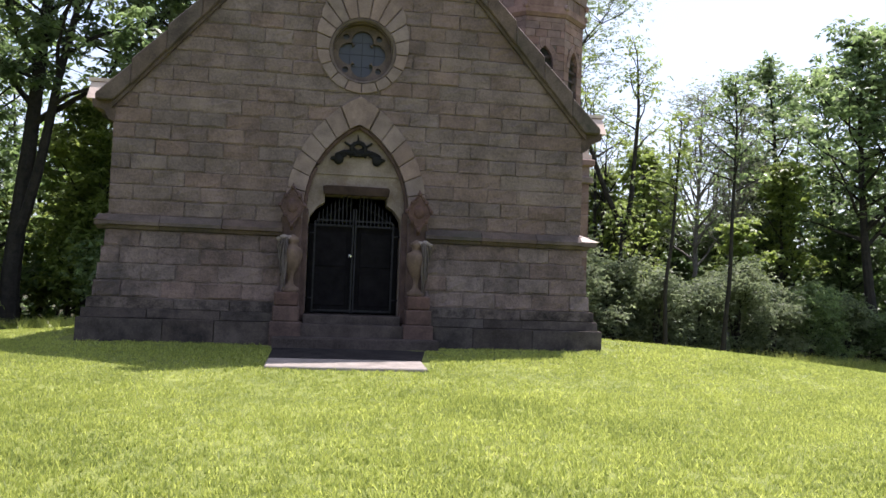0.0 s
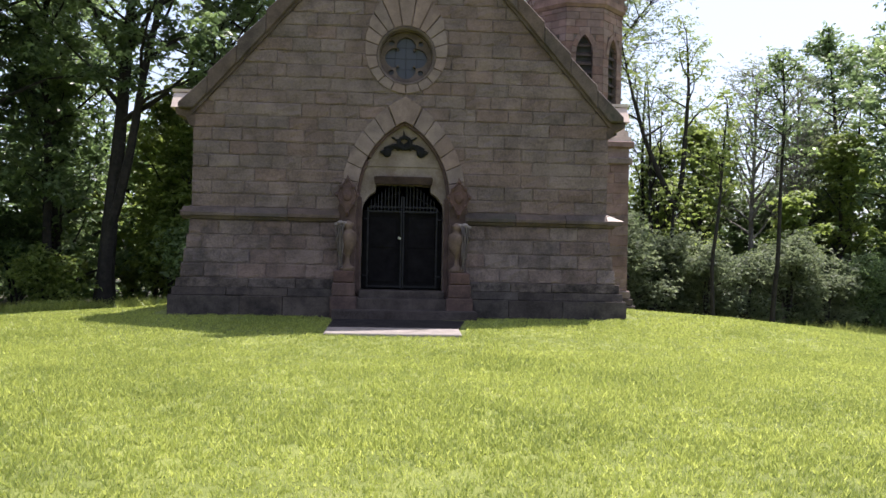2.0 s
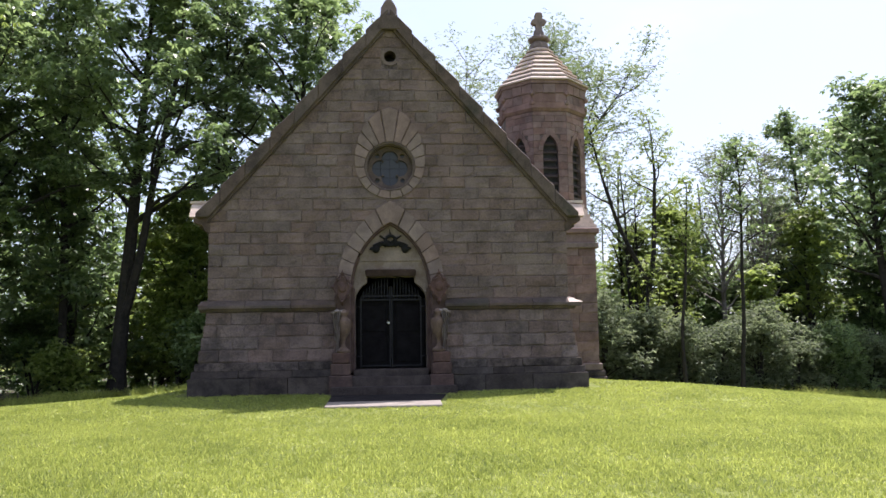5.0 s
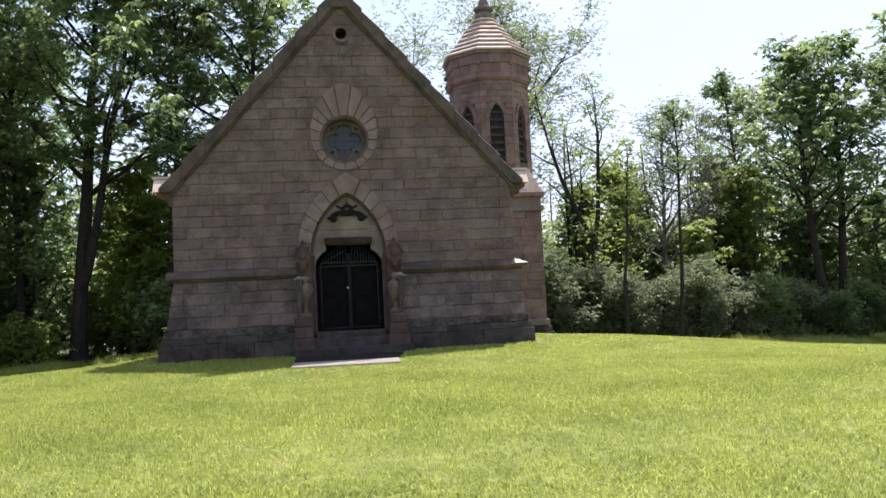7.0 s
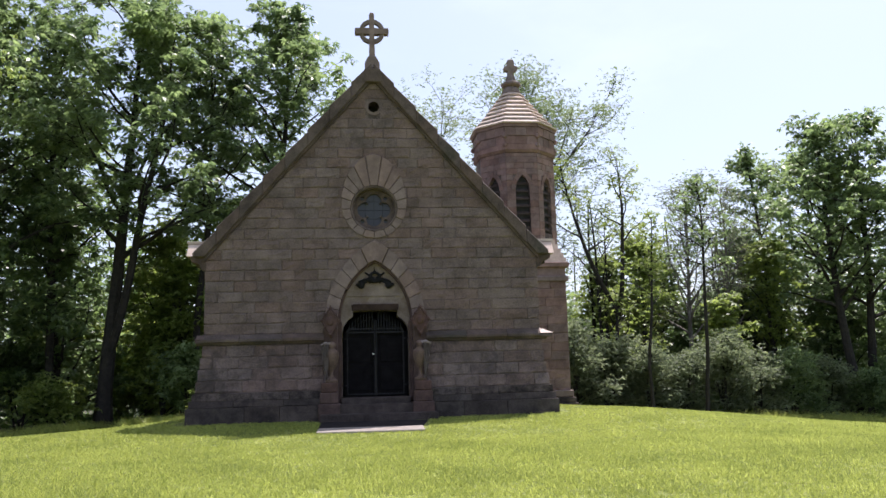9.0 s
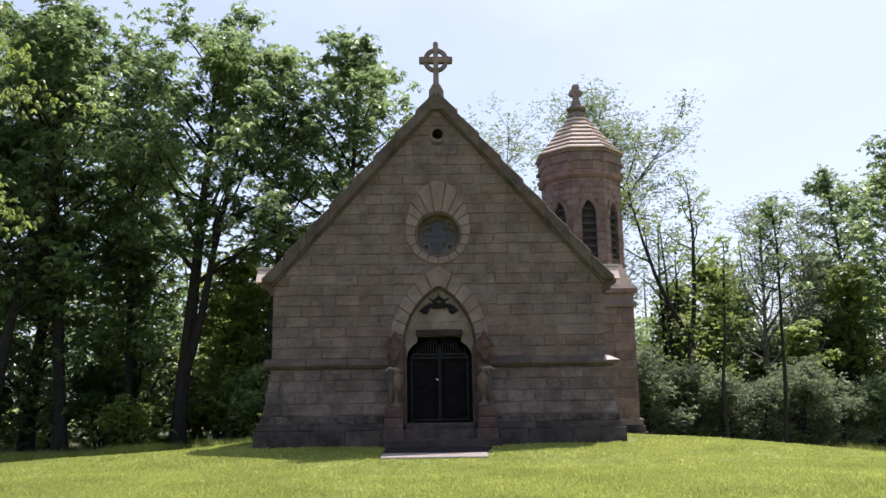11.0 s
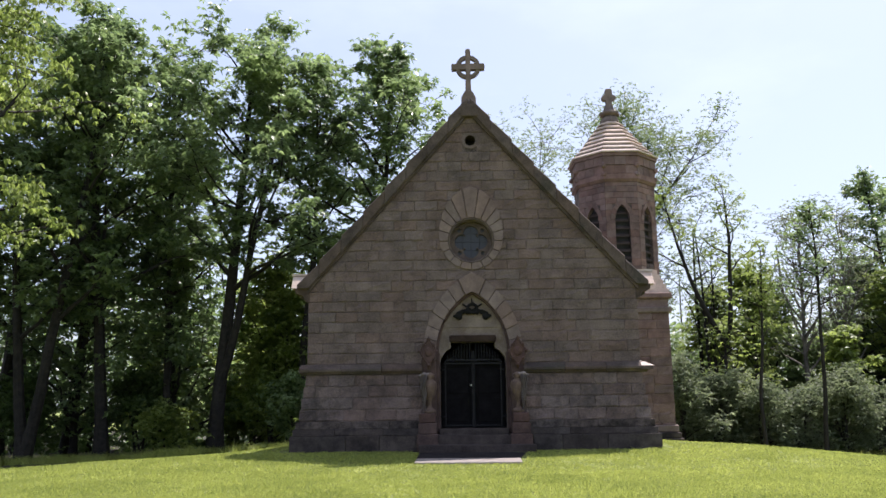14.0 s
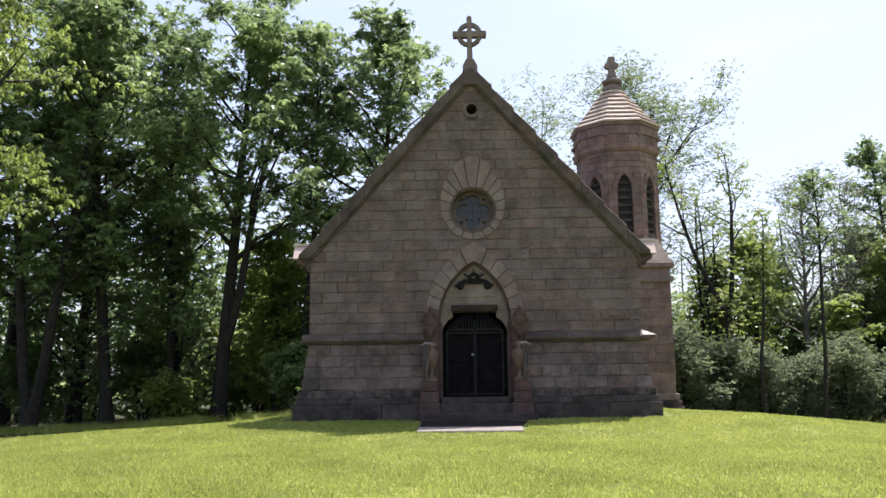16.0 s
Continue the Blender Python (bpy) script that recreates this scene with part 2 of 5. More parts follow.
def rod(bm, a, b, r0, r1=None, n=6):
    """A tapered round bar from a to b."""
    a, b = Vector(a), Vector(b)
    q = (b - a).to_track_quat("Z", "Y")
    r1 = r0 if r1 is None else r1
    ra, rb = [], []
    for k in range(n):
        d = q @ Vector((math.cos(k * math.tau / n), math.sin(k * math.tau / n), 0))
        ra.append(bm.verts.new(a + d * r0))
        rb.append(bm.verts.new(b + d * r1))
    for k in range(n):
        bm.faces.new((ra[k], ra[(k + 1) % n], rb[(k + 1) % n], rb[k]))
    bm.faces.new(ra[::-1])
    bm.faces.new(rb)
    return bm


def plate(bm, outer, holes, y0, y1):
    """A wall from y0 to y1 with openings cut through; outlines are (x, z)."""
    edges = []
    for loop in (outer, *holes):
        vs = [bm.verts.new((x, y0, z)) for x, z in loop]
        edges += [bm.edges.new((vs[i], vs[(i + 1) % len(vs)])) for i in range(len(vs))]
    bmesh.ops.triangle_fill(bm, use_beauty=True, use_dissolve=False, edges=edges)
    got = bmesh.ops.extrude_face_region(bm, geom=list(bm.faces))
    bmesh.ops.translate(bm, verts=[v for v in got["geom"] if isinstance(v, bmesh.types.BMVert)], vec=(0, y1 - y0, 0))
    return bm


def arch_side(w, s, a, n):
    """The right half of a pointed arch from the spring (w, s) to the apex (0, a)."""
    h = a - s
    r = (w * w + h * h) / (2 * w)
    top = math.atan2(h, r - w)
    return [(w - r + r * math.cos(top * i / n), s + r * math.sin(top * i / n)) for i in range(n + 1)]


def arch_outline(w, s, a, base, n=10):
    right = arch_side(w, s, a, n)
    return [(-w, base), (w, base)] + right + [(-x, z) for x, z in right[-2::-1]]


# ---- ground ----
def smooth(a, b, v):
    t = min(max((v - a) / (b - a), 0.0), 1.0)
    return t * t * (3 - 2 * t)


def ground_z(x, y):
    """A low knoll under the chapel, falling away gently in front and faster behind."""
    r = max(0.0, math.hypot(x, y - 3) - 5)
    side = 0.0215 - 0.005 * smooth(2, -10, x)
    k = 0.003 + (side - 0.003) * smooth(-9, 4, y)
    r = 8 + 10.5 * math.tanh((r - 8) / 14.5) if r > 8 else r
    crest = 0.09 * math.exp(-((x - 7) / 3) ** 2 - (y / 3) ** 2) - 0.24 * smooth(2, 8, y) * smooth(5, 9, x)
    fall = 0.30 * smooth(-2, 6, y) * smooth(-4.5, -8.5, x) * (1 - 0.6 * smooth(-15, -23, x))
    return 0.14 - 0.13 * smooth(0.3, -4.6, y) - k * min(r, 18.5) ** 1.6 - fall + crest


def make_ground():
    xs = sorted(set([-420, -250, -150, -100, -75, -60] + [i * 1.25 for i in range(-40, 41)] + [60, 75, 100, 150, 250, 420]))
    ys = sorted(set([-420, -250, -150, -100, -75, -60, -50] + [-42 + i * 1.25 for i in range(0, 75)] + [60, 75, 100, 150, 250, 420]))
    verts = [(x, y, ground_z(x, y) + 0.02 * noise.noise((x * 0.35, y * 0.35, 0))) for y in ys for x in xs]
    w = len(xs)
    faces = [(j * w + i, j * w + i + 1, (j + 1) * w + i + 1, (j + 1) * w + i) for j in range(len(ys) - 1) for i in range(w - 1)]
    me = bpy.data.meshes.new("ground")
    me.from_pydata(verts, [], faces)
    me.polygons.foreach_set("use_smooth", [True] * len(faces))
    me.materials.append(M_GRASS)
    tagged(new("ground", me), "mown sunlit green lawn with pale dry patches", "lawn", kind="structure")


make_ground()


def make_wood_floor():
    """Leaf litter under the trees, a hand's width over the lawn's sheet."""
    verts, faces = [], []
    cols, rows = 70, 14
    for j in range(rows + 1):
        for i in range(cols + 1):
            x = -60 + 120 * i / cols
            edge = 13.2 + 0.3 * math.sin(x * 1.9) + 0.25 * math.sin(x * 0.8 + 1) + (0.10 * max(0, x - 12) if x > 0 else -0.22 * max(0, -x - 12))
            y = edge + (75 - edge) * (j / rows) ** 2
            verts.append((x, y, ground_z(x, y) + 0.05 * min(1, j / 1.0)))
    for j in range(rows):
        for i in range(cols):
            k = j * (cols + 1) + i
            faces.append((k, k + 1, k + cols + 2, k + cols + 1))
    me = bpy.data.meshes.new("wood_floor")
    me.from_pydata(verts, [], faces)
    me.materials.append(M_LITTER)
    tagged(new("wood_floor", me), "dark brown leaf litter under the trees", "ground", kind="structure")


make_wood_floor()

# ---- the chapel ----
SLOPE, APEX_OUT, APEX_IN = 1.132, 9.93, 9.44
EAVE = 4.42
chapel = thing("chapel", 0, 0, 0, "small gabled chapel of weathered brown-grey cut stone", "chapel")
DOOR_HOLE = arch_outline(1.0, 2.70, 4.36, 0.2)
ROSE = (0.0, 5.78)
rose_hole = [(ROSE[0] + 0.64 * math.cos(k * math.tau / 28), ROSE[1] + 0.64 * math.sin(k * math.tau / 28)) for k in range(28)]
port_hole = [(0.02 + 0.155 * math.cos(k * math.tau / 16), 8.68 + 0.155 * math.sin(k * math.tau / 16)) for k in range(16)]
bm = plate(bmesh.new(), [(-4.47, 0.1), (4.47, 0.1), (4.47, EAVE), (0, APEX_IN + 0.2), (-4.47, EAVE)], [DOOR_HOLE, rose_hole, port_hole], 0.009, 0.55)
wall_front = part("front_wall", bm, M_MORTAR, chapel, "coursed stone gable wall")
bm = box(bmesh.new(), -4.47, -3.95, 0.56, 15, 0, EAVE)
part("side_wall", bm, M_STONE, chapel)
bm = box(bmesh.new(), 3.95, 4.47, 0.56, 15, 0, EAVE)
part("side_wall", bm, M_STONE, chapel)
bm = prism(bmesh.new(), [(-4.47, 0), (4.47, 0), (4.47, EAVE), (0, APEX_IN), (-4.47, EAVE)], 15.0, 15.5)
part("rear_wall", bm, M_STONE, chapel)
bm = prism(bmesh.new(), [(-4.85, 4.30), (-4.85, 4.42), (0, APEX_IN + 0.16), (4.85, 4.42), (4.85, 4.30), (0, APEX_IN + 0.02)], 0.56, 15.6)
part("roof", bm, M_ROOF, chapel, "dark stone roof behind the gable coping")
bm = box(bmesh.new(), -3.95, 3.95, 0.56, 15, 0.3, 0.6)
part("floor", bm, M_DARK, chapel)

# coping stones, each lapping the one below
N_COPE = 8
for side in (-1, 1):
    for i in range(N_COPE):
        t0, t1 = i / N_COPE, (i + 1) / N_COPE
        xa, xb = 4.80 * (1 - t0), 4.80 * (1 - t1)
        za, zb = APEX_OUT - SLOPE * xa, APEX_OUT - SLOPE * xb
        lift = 0.085
        b = bmesh.new()
        pts = [(side * xa, za + lift), (side * xb, zb), (side * xb, zb - 0.38), (side * xa, za - 0.41)]
        if i == N_COPE - 1:
            pts = [(side * xa, za + lift), (side * 0.03, zb - 0.02), (side * 0.03, zb - 0.39), (side * xa, za - 0.41)]
        if i == 0:
            cut = 4.47
            pts = [(side * xa, za + lift), (side * xb, zb), (side * xb, zb - 0.38), (side * (APEX_OUT - 0.38 - cut) / SLOPE, cut), (side * xa, cut)]
        prism(b, pts, -0.16, 0.62)
        soften(b, 0.02)
        cs = part("coping_stone", b, M_COPING, chapel, "stained sloping coping stone" if i == 0 else "")
        b = bmesh.new()
        if i == 0:
            xa, za = 4.52, APEX_OUT - SLOPE * 4.52
        prism(b, [(side * xa, za - 0.34), (side * xb, zb - 0.34), (side * xb, zb - 0.47), (side * xa, za - 0.47)], -0.085, 0.02)
        part("moulding", b, M_COPING, cs)
    # kneeler with a sloped weathered face
    b = bmesh.new()
    x0, x1 = side * 4.50, side * 5.00
    ring = [(x0, 0.02, 4.50), (x1, 0.02, 4.50), (x1, 1.4, 4.50), (x0, 1.4, 4.50)]
    lo = [b.verts.new(v) for v in ring]
    hi = [b.verts.new(v) for v in ((x0, 0.30, 4.88), (x1, 0.30, 4.88), (x1, 1.4, 4.88), (x0, 1.4, 4.88))]
    b.faces.new(lo)
    b.faces.new(hi)
    for i in range(4):
        b.faces.new((lo[i], lo[(i + 1) % 4], hi[(i + 1) % 4], hi[i]))
    soften(b, 0.015)
    kn = part("kneeler", b, M_SLATE, chapel, "pale sloped eaves stone")
    part("cap", box(bmesh.new(), min(x0, x1) - 0.03, max(x0, x1) + 0.03, 0.27, 1.42, 4.883, 4.95), M_SLATE, kn)
    b = prism(bmesh.new(), [(side * 4.46, 4.10), (side * 4.58, 4.14), (side * 4.66, 4.30), (side * 4.86, 4.36), (side * 4.88, 4.497), (side * 4.46, 4.497)], -0.02, 1.3)
    part("corbel", b, M_COPING, kn, "moulded corbel under the eaves stone")

# apex block
b = prism(bmesh.new(), [(-0.30, 9.36), (0.30, 9.36), (0.22, 9.75), (-0.22, 9.75)], -0.17, 0.63)
soften(b, 0.02)
part("apex_stone", b, M_COPING, chapel)


# ringed stone cross on the gable
def gable_cross():
    t = thing("stone_cross", 0, 0.23, 9.75, "ringed stone cross on a tapered block at the gable top", "cross")
    b = prism(bmesh.new(), [(-0.215, 0), (0.215, 0), (0.21, 0.26), (0.10, 0.46), (-0.10, 0.46), (-0.21, 0.26)], -0.2, 0.2)
    part("pedestal", soften(b, 0.02), M_TRIM, t)
    c = 1.25
    b = prism(bmesh.new(), [(-0.085, 0.44), (0.085, 0.44), (0.068, c), (0.075, c + 0.50), (0.04, c + 0.56), (-0.04, c + 0.56), (-0.075, c + 0.50), (-0.068, c)], -0.09, 0.09)
    part("shaft", soften(b, 0.015), M_TRIM, t)
    b = prism(bmesh.new(), [(-0.47, c - 0.10), (-0.40, c - 0.075), (0.40, c - 0.075), (0.47, c - 0.10), (0.49, c), (0.47, c + 0.10), (0.40, c + 0.075), (-0.40, c + 0.075), (-0.47, c + 0.10), (-0.49, c)], -0.088, 0.088)
    part("arm", soften(b, 0.012), M_TRIM, t)
    b = bmesh.new()
    circle = lambda r: [(r * math.cos(k * math.tau / 32), c + r * math.sin(k * math.tau / 32)) for k in range(32)]
    plate(b, circle(0.36), [circle(0.255)], -0.065, 0.065)
    part("ring", b, M_TRIM, t)


gable_cross()

# string course, battered lower wall and stepped plinth
prof = [(0.0, 2.12), (-0.10, 2.14), (-0.13, 2.20), (-0.20, 2.21), (-0.20, 2.27), (-0.05, 2.40), (0.0, 2.40)]
for xa, xb in ((-4.66, -1.35), (1.35, 4.66)):
    for i in range(3):
        q0, q1 = xa + (xb - xa) * i / 3, xa + (xb - xa) * (i + 1) / 3 - 0.012
        b = bmesh.new()
        lo = [b.verts.new((q0, y, z)) for y, z in prof]
        hi = [b.verts.new((q1, y, z)) for y, z in prof]
        b.faces.new(lo)
        b.faces.new(hi[::-1])
        for k in range(len(prof)):
            b.faces.new((lo[k], lo[(k + 1) % len(prof)], hi[(k + 1) % len(prof)], hi[k]))
        part("string_course", b, M_COPING, chapel, "moulded stone string course" if i == 0 else "")
for side in (-1, 1):
    # returns of the string course round the corners
    b = bmesh.new()
    box(b, min(side * 4.47, side * (4.78 if side > 0 else 4.68)), max(side * 4.47, side * (4.78 if side > 0 else 4.68)), -0.195, 6.0, 2.19, 2.28)
    part("string_return", b, M_COPING, chapel)
    b = bmesh.new()
    lo = [b.verts.new((side * x, y, 2.283)) for x, y in ((4.47, -0.20), (4.82 if side > 0 else 4.70, -0.22), (4.82 if side > 0 else 4.70, 6.0), (4.47, 6.0))]
    hi = [b.verts.new((side * x, y, 2.42)) for x, y in ((4.47, -0.02), (4.50, -0.02), (4.50, 6.0), (4.47, 6.0))]
    b.faces.new(lo)
    b.faces.new(hi)
    for i in range(4):
        b.faces.new((lo[i], lo[(i + 1) % 4], hi[(i + 1) % 4], hi[i]))
    # sunlight painted by pale stone on the right slope, shade by dark on the left
    part("string_weathering", b, M_SLATE if side > 0 else M_COPING, chapel)


def batter_x(z):
    return 4.50 + 0.17 * (2.13 - z) / 1.25


def batter_y(z):
    return -0.06 - 0.20 * (2.13 - z) / 1.25


b = bmesh.new()
for xa, xb in ((-1, 0), (0, 1)):
    s = -1 if xa < 0 else 1
    lo = [b.verts.new(v) for v in ((s * 1.30, -0.352, 0.1), (s * 4.74, -0.352, 0.1), (s * 4.74, 6, 0.1), (s * 1.30, 0.02, 0.1))]
    hi = [b.verts.new(v) for v in ((s * 1.30, -0.027, 2.13), (s * 4.47, -0.027, 2.13), (s * 4.47, 6, 2.13), (s * 1.30, 0.02, 2.13))]
    b.faces.new(lo)
    b.faces.new(hi)
    for i in range(4):
        b.faces.new((lo[i], lo[(i + 1) % 4], hi[(i + 1) % 4], hi[i]))
wall_low = part("lower_wall", b, M_MORTAR, chapel, "battered lower wall with dark weathering")
LEDGES = ((0.71, 0.90, 4.72, -0.32), (0.54, 0.71, 4.78, -0.38), (-0.25, 0.54, 4.84, -0.46))
for k, (z0, z1, xw, yf) in enumerate(LEDGES):
    for s in (-1, 1):
        cuts = [1.36 if k < 2 else 1.5]
        rng = random.Random(40 + k + s)
        while cuts[-1] < xw - 0.9:
            cuts.append(cuts[-1] + rng.uniform(0.75, 1.35))
        cuts[-1] = xw
        for c0, c1 in zip(cuts, cuts[1:]):
            b = bmesh.new()
            xa, xb = sorted((s * (c0 + 0.006), s * c1))
            deep = 6.0 if c1 == xw else 0.0
            jig = rng.uniform(-0.008, 0.008)
            lo = [b.verts.new(v) for v in ((xa, yf + jig, z0), (xb, yf + jig, z0), (xb, deep, z0), (xa, deep, z0))]
            hi = [b.verts.new(v) for v in ((xa, yf + jig + (0.0 if k == 2 else 0.04), z1 - 0.004), (xb, yf + jig + (0.0 if k == 2 else 0.04), z1 - 0.004), (xb, deep, z1 - 0.004), (xa, deep, z1 - 0.004))]
            b.faces.new(lo)
            b.faces.new(hi)
            for i in range(4):
                b.faces.new((lo[i], lo[(i + 1) % 4], hi[(i + 1) % 4], hi[i]))
            soften(b, 0.012)
            jagged = random.Random(int(c0 * 977) + k)
            for v in b.verts:
                if v.co.y < yf + 0.06:
                    v.co.z += jagged.uniform(-0.009, 0.004)
                    v.co.y += jagged.uniform(-0.004, 0.012)
            part("plinth_stone", b, M_PLINTH if k else M_LEDGE, chapel, "dark damp-stained plinth block" if c0 == cuts[0] else "")

# ---- doorway ----
surround = part("door_surround", plate(bmesh.new(), arch_outline(1.05, 2.72, 4.42, 0.3), [[(-0.89, 0.32), (0.89, 0.32), (0.89, 2.42), (0.87, 2.55), (0.80, 2.66), (0.73, 2.75), (0.63, 2.81), (0.60, 2.84), (0.60, 2.98), (-0.60, 2.98), (-0.60, 2.84), (-0.63, 2.81), (-0.73, 2.75), (-0.80, 2.66), (-0.87, 2.55), (-0.89, 2.42)]], 0.14, 0.56), M_TYMP, chapel, "pale stained tympanum of the pointed doorway")
b = prism(bmesh.new(), [(-0.62, 2.985), (0.62, 2.985), (0.64, 3.13), (0.60, 3.16), (-0.60, 3.16), (-0.64, 3.13)], 0.02, 0.20)
part("lintel", soften(b, 0.012), M_LINTEL, surround, "brown lintel stone")
b = prism(bmesh.new(), [(-0.88, 3.38), (0.88, 3.38), (0.88, 3.41), (-0.88, 3.41)], 0.11, 0.15)
part("moulding", b, M_TYMP, surround)


def along(path, t):
    q = t * (len(path) - 1)
    i = min(int(q), len(path) - 2)
    f = q - i
    return (path[i][0] + (path[i + 1][0] - path[i][0]) * f, path[i][1] + (path[i + 1][1] - path[i][1]) * f)


inner_arc, outer_arc = arch_side(1.0, 2.70, 4.36, 40), arch_side(1.34, 2.70, 4.89, 40)
N_VOUS, KEY_IN, KEY_OUT = 6, 0.89, 0.835
for side in (-1, 1):
    for i in range(N_VOUS):
        t0, t1, gap = i / N_VOUS, (i + 1) / N_VOUS, 0.006
        path = [along(inner_arc, KEY_IN * t0)] + [along(outer_arc, KEY_OUT * (t0 + (t1 - gap - t0) * k / 3)) for k in range(4)]
        path += [along(inner_arc, KEY_IN * (t1 - gap)), along(inner_arc, KEY_IN * (t0 + t1) / 2)]
        b = prism(bmesh.new(), [(side * x, z) for x, z in path], -0.055 - 0.006 * (i % 2), 0.30)
        part("voussoir", soften(b, 0.012), M_TRIM, surround)
key = [along(inner_arc, KEY_IN + 0.006), along(outer_arc, KEY_OUT + 0.006), along(outer_arc, 0.92), (0, 4.89)]
key = key + [(-x, z) for x, z in key[-2::-1]] + [(0, 4.36)]
part("keystone", soften(prism(bmesh.new(), key, -0.065, 0.30), 0.012), M_TRIM, surround, "large pointed keystone")
for side in (-1, 1):
    b = box(bmesh.new(), min(side * 0.895, side * 1.04), max(side * 0.895, side * 1.04), 0.02, 0.30, 0.55, 2.70)
    part("jamb", soften(b, 0.02), M_RED, surround)
    # pilaster block behind each urn
    b = box(bmesh.new(), min(side * 1.0, side * 1.40), max(side * 1.0, side * 1.40), -0.10, 0.1, 0.9, 2.5)
    part("pilaster", soften(b, 0.02), M_RED, surround)

steps = thing("entrance_steps", 0, 0, 0, "worn dark stone steps below the chapel door", "steps")
for nm, xw, y0, y1, z0, z1 in (("threshold", 0.92, -0.18, 0.6, 0.20, 0.69), ("step", 1.14, -0.50, -0.17, 0.10, 0.53), ("step", 1.58, -0.92, -0.49, -0.25, 0.30)):
    part(nm, soften(box(bmesh.new(), -xw + (0.15 if xw > 1.5 else 0.0), xw - (0.02 if xw > 1.5 else 0.0), y0, y1, z0, z1), 0.018, 2), M_STEP, steps)


def paving(name, y0, y1, z0, z1, mat, label):
    s = box(bmesh.new(), -1.40, 1.02, y0, y1, -0.4, 0.0)
    for v in s.verts:
        if v.co.x > 0:
            v.co.x += 0.30 * smooth(-2.7, -0.9, v.co.y)
        if v.co.z > -0.1:
            v.co.z = z1 if v.co.y > (y0 + y1) / 2 else z0
    tagged(new(name, mesh_of(name, soften(s, 0.015), mat)), label, "slab", kind="structure")


# one concrete slab in two pieces; the rear one is coloured dark as shade
paving("landing_slab", -2.34, -0.925, 0.090, 0.125, M_SLAB_SHADE, "rear of the concrete slab below the steps, shade put into its colour")
paving("path_slab", -3.32, -2.345, 0.066, 0.086, M_SLAB, "pale concrete slab at the lawn's edge, partly sunlit")

# iron gate and doors
door = thing("chapel_door", 0, 0.30, 0.69, "closed dark double doors behind a black iron gate", "door")
for side in (-1, 1):
    xa, xb = sorted((side * 0.012, side * 0.875))
    leaf = part("door_leaf", soften(box(bmesh.new(), xa, xb, 0.10, 0.16, 0.02, 1.74), 0.006), M_DOOR, door)
    for z0, z1 in ((0.16, 0.80), (0.92, 1.60)):
        part("panel", soften(box(bmesh.new(), xa + 0.12, xb - 0.12, 0.082, 0.10, z0, z1), 0.012), M_DOOR, leaf)
    gate = part("gate_frame", box(bmesh.new(), min(side * 0.74, side * 0.775), max(side * 0.74, side * 0.775), -0.02, 0.02, 0.03, 1.80), M_IRON, door, "upright iron gate post")
    part("stile", box(bmesh.new(), min(side * 0.01, side * 0.04), max(side * 0.01, side * 0.04), -0.02, 0.02, 0.03, 2.05), M_IRON, door)
    for z in (0.05, 1.70, 1.80):
        part("rail", box(bmesh.new(), min(side * 0.042, side * 0.738), max(side * 0.042, side * 0.738), -0.012, 0.012, z, z + 0.035), M_IRON, gate)
    for z in (0.3, 1.55):
        part("hinge", rod(bmesh.new(), (side * 0.776, 0, z), (side * 0.90, 0, z), 0.018), M_IRON, gate)
    for i in range(9):
        x = side * (0.085 + i * 0.076)
        top = 2.33 - 0.42 * (i / 8) ** 1.15
        b = rod(bmesh.new(), (x, 0, 1.72), (x, 0, top), 0.014)
        rod(b, (x, 0, top), (x, 0, top + 0.07), 0.022, 0.002)
        part("spear_bar", b, M_IRON, gate)
    b = bmesh.new()
    for i in range(8):
        p0, p1 = 0.05 + i * 0.086, 0.05 + (i + 1) * 0.086
        rod(b, (side * p0, 0, 2.17 - 0.40 * (p0 / 0.74) ** 1.2), (side * p1, 0, 2.17 - 0.40 * (p1 / 0.74) ** 1.2), 0.012)
    part("curved_rail", b, M_IRON, gate)
b = rod(bmesh.new(), (-0.05, -0.05, 1.15), (-0.05, -0.05, 1.11), 0.016)
rod(b, (-0.085, -0.04, 1.12), (-0.07, -0.04, 1.17), 0.008)
part("padlock", b, M_BRASS, door, "small bright padlock and chain")


